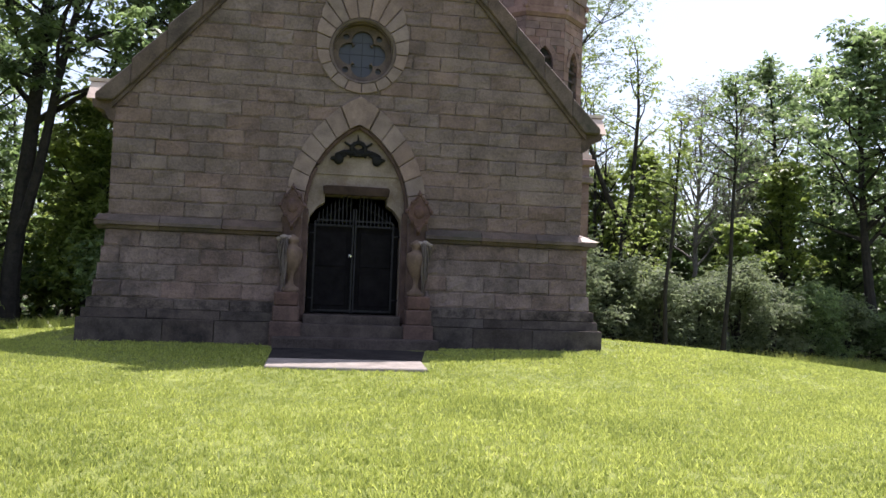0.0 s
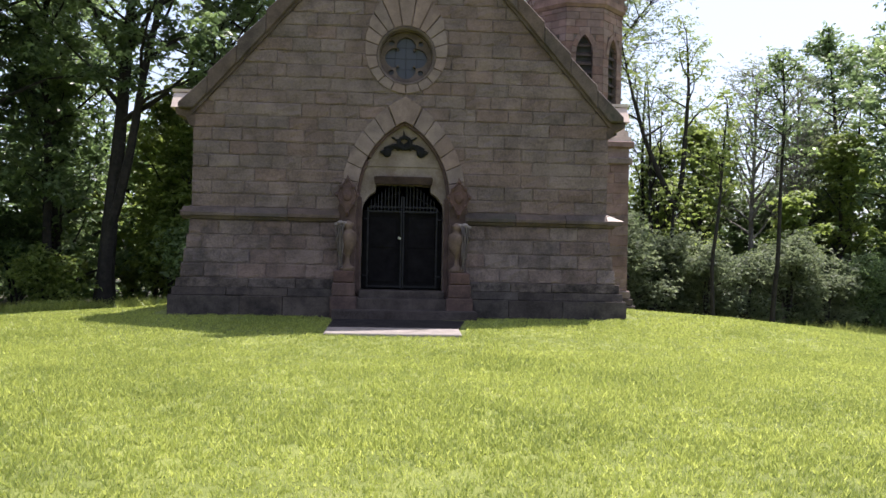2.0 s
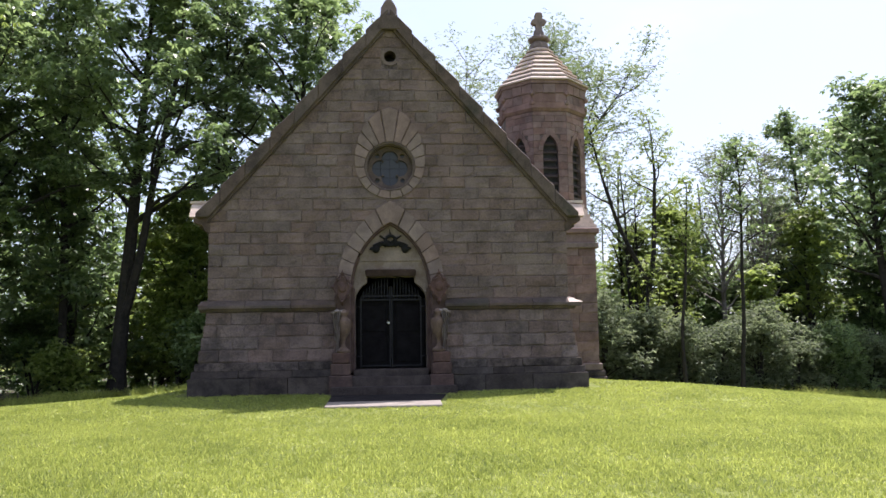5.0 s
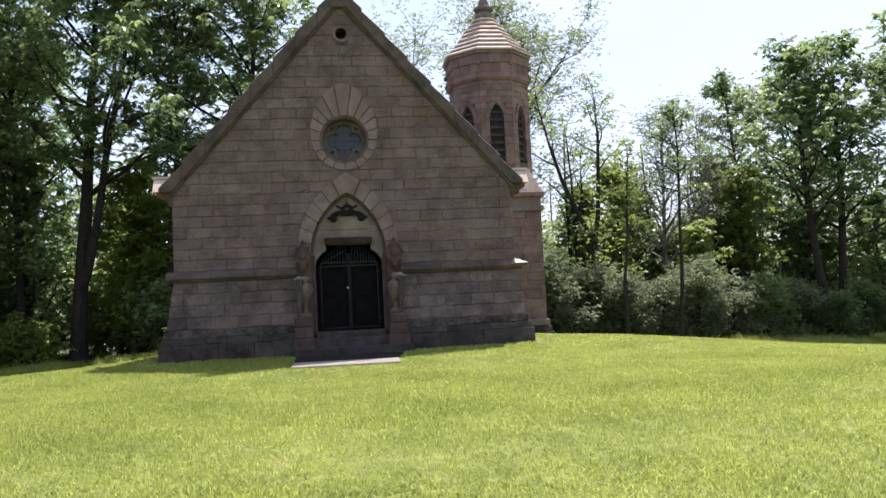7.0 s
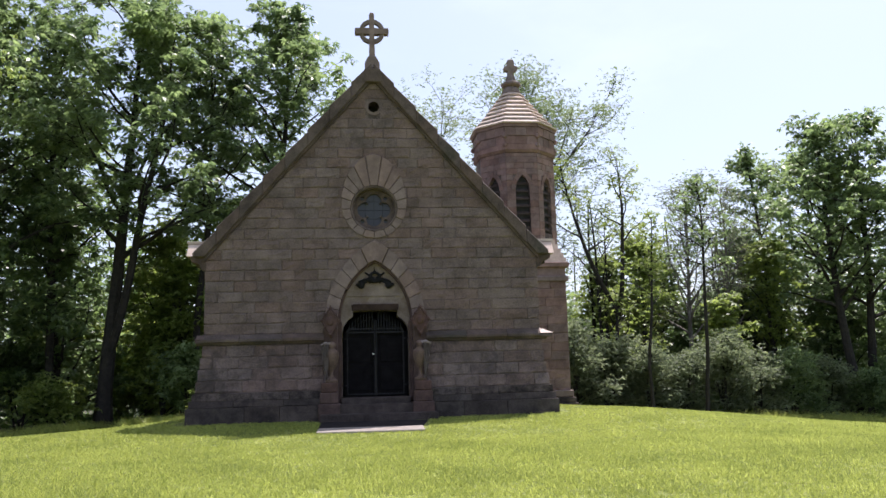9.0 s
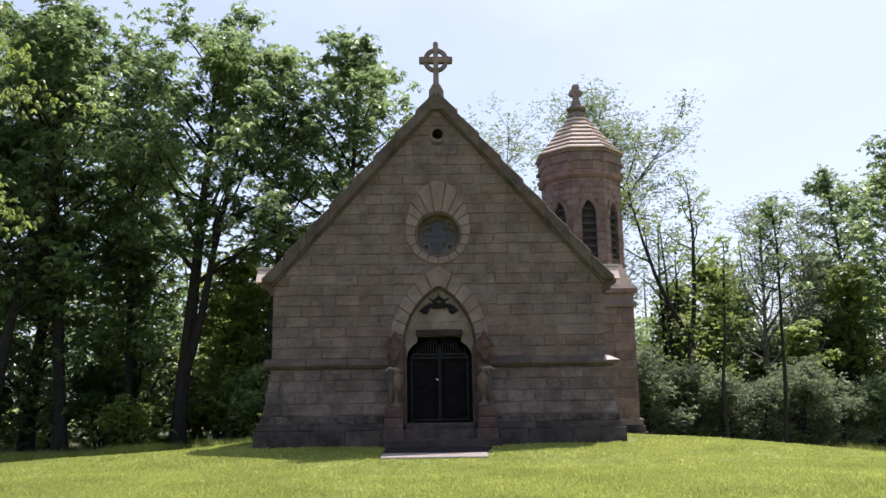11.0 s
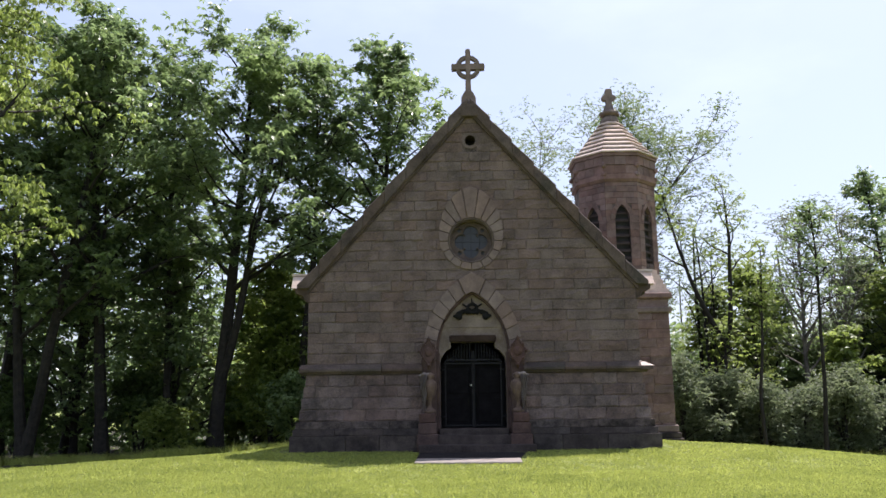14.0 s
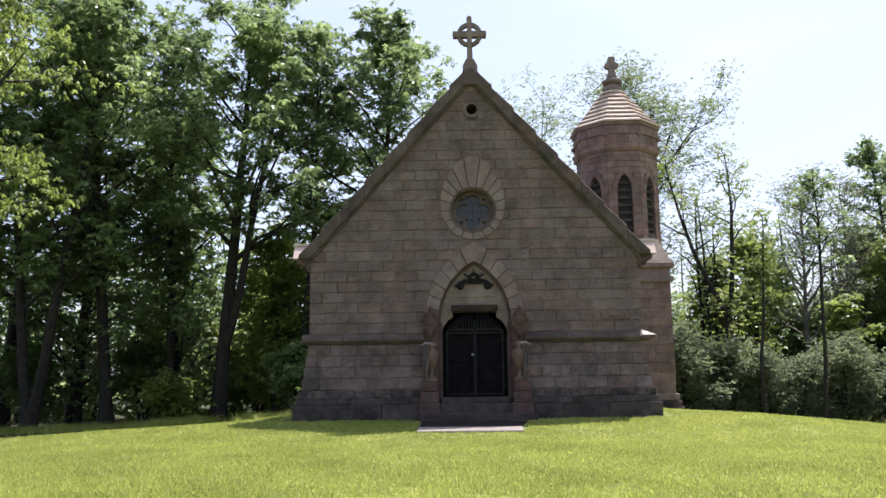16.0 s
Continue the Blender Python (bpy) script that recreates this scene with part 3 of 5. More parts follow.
# bronze emblem over the door
def emblem():
    t = thing("bronze_emblem", 0, 0.10, 3.62, "dark bronze emblem of crossed torches and a wreath", "emblem")
    for side in (-1, 1):
        b = rod(bmesh.new(), (-side * 0.27, 0, 0.40), (side * 0.16, 0, 0.12), 0.022, 0.03, 8)
        part("torch", b, M_BRONZE, t)
        b = rod(bmesh.new(), (side * 0.04, 0, 0.16), (side * 0.24, 0, 0.21), 0.05, 0.05, 8)
        rod(b, (side * 0.24, 0, 0.21), (side * 0.44, 0, 0.14), 0.05, 0.03, 8)
        part("horn", b, M_BRONZE, t)
        b = bmesh.new()
        bmesh.ops.create_icosphere(b, subdivisions=2, radius=0.10, matrix=Matrix.Translation((side * 0.37, 0, 0.06)) @ Matrix.Diagonal((1.0, 0.6, 1.05, 1)))
        part("flame", b, M_BRONZE, t)
        b = bmesh.new()
        for i in range(7):
            a = 0.4 + i * 0.38
            p = (side * (0.10 + 0.06 * i), -0.01, 0.18 + 0.05 * math.sin(a * 2) - 0.012 * i)
            bmesh.ops.create_icosphere(b, subdivisions=1, radius=0.062, matrix=Matrix.Translation(p) @ Matrix.Diagonal((1.3, 0.5, 0.8, 1)))
        part("garland", b, M_BRONZE, t)
    b = bmesh.new()
    for i in range(14):
        a = i * math.tau / 14
        bmesh.ops.create_icosphere(b, subdivisions=1, radius=0.05, matrix=Matrix.Translation((0.13 * math.cos(a), -0.03, 0.27 + 0.12 * math.sin(a))) @ Matrix.Diagonal((1, 0.6, 1, 1)))
    part("wreath", b, M_BRONZE, t)
    b = bmesh.new()
    rod(b, (0, 0, 0.40), (-0.02, -0.01, 0.56), 0.03, 0.004)
    part("finial", b, M_BRONZE, t)


emblem()


# draped urns on pedestals beside the door
def draped_urn(side):
    ped = thing("urn_pedestal", side * 1.22, -0.36, 0.1, "red sandstone pedestal beside the chapel door", "pedestal", "urn pedestals")
    part("base", soften(box(bmesh.new(), -0.28, 0.28, -0.20, 0.30, 0.0, 0.46), 0.02), M_RED, ped)
    part("die", soften(box(bmesh.new(), -0.24, 0.24, -0.17, 0.28, 0.463, 0.74), 0.02), M_RED, ped)
    part("cap", soften(box(bmesh.new(), -0.215, 0.215, -0.15, 0.26, 0.743, 1.0), 0.03), M_RED, ped)
    u = thing("draped_urn", side * 1.16, -0.34, 1.1, "carved brown stone urn with a pale veil hung over one side", "urn", "draped urns")
    prof = [(0.16, 0.0), (0.16, 0.07), (0.11, 0.10), (0.055, 0.15), (0.042, 0.24), (0.055, 0.32), (0.12, 0.42), (0.17, 0.55), (0.195, 0.68), (0.19, 0.76), (0.165, 0.81), (0.10, 0.85), (0.085, 0.90), (0.13, 0.95), (0.12, 1.0), (0.04, 1.05), (0.01, 1.06)]
    b = lathe(bmesh.new(), prof, 20)
    for f in b.faces:
        f.smooth = True
    part("urn_body", b, M_URN, u)
    # the veil: gathered on the rim, falling in separate folds of unequal length
    b = bmesh.new()
    cols, rows = 25, 14
    grid = []
    for j in range(rows):
        v = j / (rows - 1)
        line = []
        for i in range(cols):
            w = i / (cols - 1)
            top = 0.98 + 0.05 * math.sin(w * 3.0) - 0.05 * max(0.0, w - 0.8) * 5
            end = 0.06 if w < 0.36 else (0.52 if w < 0.5 else (0.30 if w < 0.82 else 0.62))
            z = top + (end - top) * v
            x = 0.05 + 0.205 * w + 0.03 * math.sin(v * 2.4) - 0.05 * v * (w - 0.2) + 0.012 * math.sin(9 * v + 5 * w)
            y = -0.12 - 0.06 * math.sin(min(1.0, v * 5) * math.pi / 2) + 0.028 * math.sin(w * 26 + 2 * v) + 0.10 * w * w
            line.append(b.verts.new((side * x, y, z)))
        grid.append(line)
    for j in range(rows - 1):
        for i in range(cols - 1):
            f = b.faces.new((grid[j][i], grid[j][i + 1], grid[j + 1][i + 1], grid[j + 1][i]))
            f.smooth = True
    bmesh.ops.solidify(b, geom=list(b.faces), thickness=0.035)
    veil = part("veil", b, M_VEIL, u, "grey stone veil with hanging folds")
    b = bmesh.new()
    for k, (x, y, z, r) in enumerate(((0.06, -0.05, 0.99, 0.07), (0.15, -0.07, 1.0, 0.075), (0.23, -0.05, 0.97, 0.06), (0.18, 0.02, 0.96, 0.08))):
        bmesh.ops.create_icosphere(b, subdivisions=2, radius=r, matrix=Matrix.Translation((side * x, y, z)) @ Matrix.Diagonal((1.1, 1.0, 0.75, 1)))
    part("gathered_cloth", b, M_VEIL, veil)
    # foliate corbel over the urn: a diamond with a leafy rim and a finial
    b = bmesh.new()
    rim = [(0.0, -0.33), (0.13, -0.16), (0.225, 0.03), (0.13, 0.20), (0.0, 0.36)]
    rim += [(-x, z) for x, z in rim[-2:0:-1]]
    prism(b, [(x * 0.86, z * 0.86) for x, z in rim], -0.16, 0.06)
    for k in range(len(rim)):
        p, q = rim[k], rim[(k + 1) % len(rim)]
        rod(b, (p[0], -0.15, p[1]), (q[0], -0.15, q[1]), 0.032, 0.022, 6)
        bmesh.ops.create_icosphere(b, subdivisions=1, radius=0.05, matrix=Matrix.Translation((p[0], -0.16, p[1])))
    rod(b, (0, -0.12, 0.33), (0, -0.12, 0.45), 0.04, 0.008, 6)
    rod(b, (0, -0.10, -0.30), (0, -0.02, -0.42), 0.06, 0.03, 6)
    bmesh.ops.create_icosphere(b, subdivisions=2, radius=0.11, matrix=Matrix.Translation((0, -0.16, 0.02)) @ Matrix.Diagonal((1, 0.5, 1.2, 1)))
    bmesh.ops.transform(b, matrix=Matrix.Translation((side * 1.19, -0.12, 2.68)), verts=b.verts)
    part("corbel", b, M_RED, surround, "carved diamond-shaped stone corbel")


draped_urn(-1)
draped_urn(1)

# ---- rose window ----
rose = part("rose_window", plate(bmesh.new(), [(x * 1.12, ROSE[1] + (z - ROSE[1]) * 1.12) for x, z in rose_hole], [[(x * 0.88, ROSE[1] + (z - ROSE[1]) * 0.88) for x, z in rose_hole]], 0.05, 0.30), M_COPING, chapel, "round window with quatrefoil tracery")
lobes = []
for q in range(4):
    cx, cz = 0.245 * math.cos(q * math.pi / 2), 0.245 * math.sin(q * math.pi / 2)
    for k in range(-6, 7):
        a = q * math.pi / 2 + k * math.radians(19.5)
        lobes.append((cx + 0.215 * math.cos(a), ROSE[1] + cz + 0.215 * math.sin(a)))
eyes = [[(0.455 * math.cos(radians(45 + 90 * q)) + 0.06 * math.cos(k * math.tau / 10), ROSE[1] + 0.455 * math.sin(radians(45 + 90 * q)) + 0.06 * math.sin(k * math.tau / 10)) for k in range(10)] for q in range(4)]
tracery = plate(bmesh.new(), [(x * 0.90, ROSE[1] + (z - ROSE[1]) * 0.90) for x, z in rose_hole], [lobes] + eyes, 0.19, 0.27)
part("tracery", tracery, M_COPING, rose, "stone quatrefoil tracery")
part("pane", prism(bmesh.new(), [(x * 0.86, ROSE[1] + (z - ROSE[1]) * 0.86) for x, z in rose_hole], 0.272, 0.285), M_GLASS, rose, "dark bluish leaded glass")
b = bmesh.new()
for v in (-0.24, 0, 0.24):
    rod(b, (v, 0.262, ROSE[1] - 0.45), (v, 0.262, ROSE[1] + 0.45), 0.003, n=4)
    rod(b, (-0.45, 0.262, ROSE[1] + v), (0.45, 0.262, ROSE[1] + v), 0.003, n=4)
part("leading", b, M_IRON, rose)


def rose_radius(deg):
    d = abs((deg + 180) % 360 - 180)
    table = ((0, 1.54), (13, 1.46), (29, 1.27), (55, 1.01), (80, 0.90), (111, 0.85), (153, 0.83), (180, 0.83))
    for (a, ra), (c, rc) in zip(table, table[1:]):
        if d <= c:
            return ra + (rc - ra) * (d - a) / (c - a)
    return 0.83


angles = [-180, -157, -135, -113, -92, -72, -54, -39, -25, -9, 9, 25, 39, 54, 72, 92, 113, 135, 157, 180]
for a0, a1 in zip(angles, angles[1:]):
    pts = []
    for d in (a0 + 0.6, (a0 + a1) / 2, a1 - 0.6):
        pts.append((rose_radius(d) * math.sin(radians(d)), ROSE[1] + rose_radius(d) * math.cos(radians(d))))
    for d in (a1 - 0.6, (a0 + a1) / 2, a0 + 0.6):
        pts.append((0.65 * math.sin(radians(d)), ROSE[1] + 0.65 * math.cos(radians(d))))
    part("voussoir", soften(prism(bmesh.new(), pts, -0.05, 0.12), 0.012), M_TRIM, rose)
b = bmesh.new()
for k in range(28):
    rod(b, (0.625 * math.cos(k * math.tau / 28), 0.0, ROSE[1] + 0.625 * math.sin(k * math.tau / 28)), (0.625 * math.cos((k + 1) * math.tau / 28), 0.0, ROSE[1] + 0.625 * math.sin((k + 1) * math.tau / 28)), 0.045, n=6)
part("ring_moulding", b, M_COPING, rose)
circle = [(0.02 + 0.24 * math.cos(k * math.tau / 20), 8.68 + 0.24 * math.sin(k * math.tau / 20)) for k in range(20)]
part("porthole_ring", plate(bmesh.new(), circle, [port_hole], -0.02, 0.2), M_STONE, chapel, "round vent ring in the gable")
part("porthole_back", box(bmesh.new(), -0.25, 0.3, 0.45, 0.5, 8.4, 9.0), M_DARK, chapel)

# ---- belfry tower ----
tower = thing("belfry_tower", 5.80, 9.0, -0.3, "octagonal belfry tower of pinkish stone with a pale stepped roof", "tower")
TX, TY, TZ = 5.80, 9.0, -0.3


def octagon(apothem, cx=0.0, cy=0.0):
    r = apothem / math.cos(math.pi / 8)
    return [(cx + r * math.cos(math.pi / 8 + k * math.pi / 4), cy + r * math.sin(math.pi / 8 + k * math.pi / 4)) for k in range(8)]


part("base_block", box(bmesh.new(), -1.42, 1.42, -1.75, 1.5, 0.0, 5.3), M_TOWER, tower, "square lower stage of the tower")
for z0, z1, g, mt in ((0, 0.35, 0.22, M_PLINTH), (0.35, 0.55, 0.16, M_PLINTH), (0.55, 0.8, 0.09, M_TRIM), (4.78, 4.98, 0.10, M_TRIM), (5.30, 5.50, 0.13, M_TOWER)):
    part("band", soften(box(bmesh.new(), -1.42 - g, 1.42 + g, -1.75 - g, 1.5 + g, z0, z1), 0.03), mt, tower)
b = bmesh.new()
for i in range(5):
    q = i / 5
    s = 1.50 - 0.36 * q
    box(b, -s, s, -s - 0.2 * (1 - q), s, 5.503 + i * 0.19, 5.503 + i * 0.19 + 0.16)
    box(b, -s + 0.06, s - 0.06, -s - 0.2 * (1 - q) + 0.06, s - 0.06, 5.503 + i * 0.19 + 0.16, 5.503 + i * 0.19 + 0.19)
part("stepped_broach", b, M_SLATE, tower, "pale stepped stone slates")
body = part("belfry", extrude_z(bmesh.new(), octagon(1.28), 5.6, 10.3), M_DARK, tower, "octagonal belfry stage")
AP = 1.46
FW = 2 * AP * math.tan(math.pi / 8)
for k in range(8):
    ang = k * math.pi / 4
    turn = Matrix.Rotation(ang, 4, "Z")
    hole = arch_outline(0.27, 8.35, 8.92, 6.7, 6)
    b = plate(bmesh.new(), [(-FW / 2 + 0.002, 6.3), (FW / 2 - 0.002, 6.3), (FW / 2 - 0.002, 9.80), (-FW / 2 + 0.002, 9.80)], [hole], -AP + 0.02, -AP + 0.17)
    bmesh.ops.transform(b, matrix=turn, verts=b.verts)
    face = part("belfry_face", b, M_MORTAR, tower)
    if k in (0, 1, 7):
        b = prism(bmesh.new(), arch_outline(0.27, 8.35, 8.92, 6.7, 6), -AP + 0.165, -AP + 0.175)
        bmesh.ops.transform(b, matrix=turn, verts=b.verts)
        part("dark_backing", b, M_DARK, face)
        for i in range(7):
            z = 6.75 + i * 0.29
            b = bmesh.new()
            prism(b, [(-0.27, z), (0.27, z), (0.27, z + 0.05), (-0.27, z + 0.05)], -AP + 0.06, -AP + 0.16)
            for v in b.verts:
                v.co.z += 0.16 * (v.co.y + AP) / 0.17
            bmesh.ops.transform(b, matrix=turn, verts=b.verts)
            part("louvre", b, M_LOUVRE, face)
        ia, oa = arch_side(0.27, 8.35, 8.92, 20), arch_side(0.43, 8.35, 9.12, 20)
        for side in (-1, 1):
            for i in range(4):
                t0, t1 = i / 4, (i + 1) / 4 - 0.012
                b = prism(bmesh.new(), [(side * x, z) for x, z in (along(ia, t0), along(oa, t0), along(oa, t1), along(ia, t1))], -AP - 0.03, -AP + 0.10)
                bmesh.ops.transform(b, matrix=turn, verts=b.verts)
                part("voussoir", b, M_TOWER, face)
        rng = random.Random(90 + k)
        z, odd = 6.31, 0
        while z < 9.74:
            h = 0.27 if z < 8.4 else 0.235
            h = min(h, 9.79 - z)
            left = -FW / 2
            cuts = [left, left + (0.30 if odd else 0.42)]
            while cuts[-1] < FW / 2 - 0.5:
                cuts.append(cuts[-1] + rng.uniform(0.30, 0.45))
            cuts.append(FW / 2)
            if z + h / 2 < 8.85:
                lim = 0.27 if z < 8.35 else 0.36
                spans = [(-FW / 2, -lim), (lim, FW / 2)]
            else:
                spans = [(a, c) for a, c in zip(cuts, cuts[1:])]
            for a, c in spans:
                b = prism(bmesh.new(), [(a + 0.006, z + 0.006), (c - 0.006, z + 0.006), (c - 0.006, z + h - 0.006), (a + 0.006, z + h - 0.006)], -AP - rng.uniform(0, 0.015), -AP + 0.03)
                bmesh.ops.transform(b, matrix=turn, verts=b.verts)
                part("stone_block", b, M_TOWER, face)
            z += h
            odd = 1 - odd
for z0, z1, a0, mt in ((9.80, 9.90, 1.49, M_TOWER), (9.903, 10.10, 1.555, M_TOWER), (10.103, 10.45, 1.51, M_TOWER), (10.453, 10.80, 1.545, M_TOWER), (10.803, 10.93, 1.60, M_TOWER)):
    ring = part("cornice", extrude_z(bmesh.new(), octagon(a0), z0, z1, 1.0 if a0 != 1.49 else 1.05), mt, tower, "projecting stone cornice" if a0 == 1.49 else "")
    if z1 - z0 > 0.25:
        w = 2 * a0 * math.tan(math.pi / 8)
        for k in (0, 1, 7):
            for i in range(3):
                x0, x1 = -w / 2 + w * i / 3 + 0.01, -w / 2 + w * (i + 1) / 3 - 0.01
                b = prism(bmesh.new(), [(x0, z0 + 0.012), (x1, z0 + 0.012), (x1, z1 - 0.012), (x0, z1 - 0.012)], -a0 - 0.02, -a0 + 0.03)
                bmesh.ops.transform(b, matrix=Matrix.Rotation(k * math.pi / 4, 4, "Z"), verts=b.verts)
                part("stone_block", b, M_TOWER, ring)
        for k in range(8):
            v = octagon(a0 + 0.02)[k]
            b = bmesh.new()
            bmesh.ops.create_icosphere(b, subdivisions=1, radius=0.12, matrix=Matrix.Translation((v[0] * 0.985, v[1] * 0.985, z0 - 0.02)))
            part("corner_boss", b, M_TOWER, ring)
ROWS = 8
for i in range(ROWS):
    q0, q1 = i / ROWS, (i + 1) / ROWS
    a0, a1 = 1.64 - 1.32 * q0 ** 0.92, 1.64 - 1.32 * q1 ** 0.92
    z0, z1 = 10.933 + 1.74 * q0, 10.933 + 1.74 * q1
    b = extrude_z(bmesh.new(), octagon(a0 + 0.035), z0, z0 + 0.05)
    extrude_z(b, octagon(a0 + 0.02), z0 + 0.051, z1 + 0.01, (a1 - 0.05) / (a0 + 0.02))
    part("roof_course", b, M_SLATE, tower, "pale pinkish stone roof course" if i == 0 else "")
b = lathe(bmesh.new(), [(0.40, 12.64), (0.36, 12.80), (0.26, 12.92), (0.42, 12.98), (0.42, 13.06), (0.24, 13.16), (0.16, 13.42)], 8)
part("finial_base", b, M_TRIM, tower)
b = prism(bmesh.new(), [(-0.12, 13.40), (0.12, 13.40), (0.11, 13.62), (0.25, 13.62), (0.30, 13.72), (0.25, 13.82), (0.12, 13.82), (0.12, 13.92), (0.15, 14.02), (0.10, 14.1), (-0.10, 14.1), (-0.15, 14.02), (-0.12, 13.92), (-0.12, 13.82), (-0.25, 13.82), (-0.30, 13.72), (-0.25, 13.62), (-0.11, 13.62)], -0.11, 0.11)
part("finial_cross", soften(b, 0.02), M_TRIM, tower, "small stone cross finial")

# ---- trees and undergrowth ----
def fast_mesh(name, verts, faces_n, mat, smooth_shade=False):
    """A mesh of equal polygons laid end to end: verts (k * faces_n, 3)."""
    verts = np.asarray(verts, dtype=np.float32)
    k = len(verts) // faces_n
    me = bpy.data.meshes.new(name)
    me.vertices.add(len(verts))
    me.vertices.foreach_set("co", verts.ravel())
    me.loops.add(len(verts))
    me.loops.foreach_set("vertex_index", np.arange(len(verts), dtype=np.int32))
    me.polygons.add(k)
    me.polygons.foreach_set("loop_start", np.arange(0, len(verts), faces_n, dtype=np.int32))
    me.update(calc_edges=True)
    me.materials.append(mat)
    return me


def leaves_at(centres, rng, size, aspect=0.45, droop=0.3, flat=0.6, spray=6):
    """Sprays of leaflets: at each kept centre a fan of four-cornered leaflets with one common tilt, hanging at the tips."""
    k = max(1, len(centres) // spray)
    n = k * spray
    hub = np.repeat(centres[rng.permutation(len(centres))[:k]], spray, 0)
    fan = np.tile(np.linspace(-1.75, 1.75, spray), k) + rng.normal(0, 0.16, n)
    yaw = np.repeat(rng.uniform(0, 2 * np.pi, k), spray) + fan
    pitch = -droop + np.repeat(rng.normal(0, 0.45, k), spray) * np.cos(fan) + rng.normal(0, 0.22, n)
    ax = np.stack([np.cos(yaw) * np.cos(pitch), np.sin(yaw) * np.cos(pitch), np.sin(pitch)], 1)
    up = np.stack([np.repeat(rng.normal(0, flat, k), spray), np.repeat(rng.normal(0, flat, k), spray), np.ones(n)], 1) + rng.normal(0, 0.22, (n, 3))
    side = np.cross(ax, up)
    side /= np.linalg.norm(side, axis=1, keepdims=True) + 1e-9
    s = (size * np.repeat(rng.uniform(0.75, 1.3, k), spray) * rng.uniform(0.8, 1.15, n))[:, None]
    a, b = ax * s * 0.5, side * s * aspect * 0.5
    mid = hub + a * 1.15
    sag = np.array([0, 0, -1.0]) * s * 0.12
    bow = np.cross(side, ax) * s * 0.08
    out = np.empty((n, 4, 3))
    out[:, 0], out[:, 1], out[:, 2], out[:, 3] = mid - a, mid + b - 0.15 * a + bow, mid + a + sag, mid - b - 0.15 * a + bow
    return out.reshape(-1, 3)


def tube(path, radii, n=7):
    """Quads of a bent tapered tube."""
    path, radii = np.asarray(path, float), np.asarray(radii, float)
    d = np.gradient(path, axis=0)
    d /= np.linalg.norm(d, axis=1, keepdims=True) + 1e-9
    ref = np.where(np.abs(d[:, 2:3]) > 0.9, np.array([[1.0, 0, 0]]), np.array([[0, 0, 1.0]]))
    u = np.cross(d, ref)
    u /= np.linalg.norm(u, axis=1, keepdims=True) + 1e-9
    v = np.cross(d, u)
    th = np.arange(n) * 2 * np.pi / n
    ring = path[:, None] + radii[:, None, None] * (np.cos(th)[None, :, None] * u[:, None] + np.sin(th)[None, :, None] * v[:, None])
    nxt = np.roll(ring, -1, axis=1)
    return np.stack([ring[:-1], nxt[:-1], nxt[1:], ring[1:]], 2).reshape(-1, 3)


def bent(start, direction, length, rng, steps=7, wobble=0.12, lift=0.1):
    p, d = np.array(start, float), np.array(direction, float)
    d /= np.linalg.norm(d)
    out = [p.copy()]
    for _ in range(steps):
        d = d + rng.normal(0, wobble, 3) + np.array([0, 0, lift])
        d /= np.linalg.norm(d)
        p = p + d * length / steps
        out.append(p.copy())
    return np.array(out)


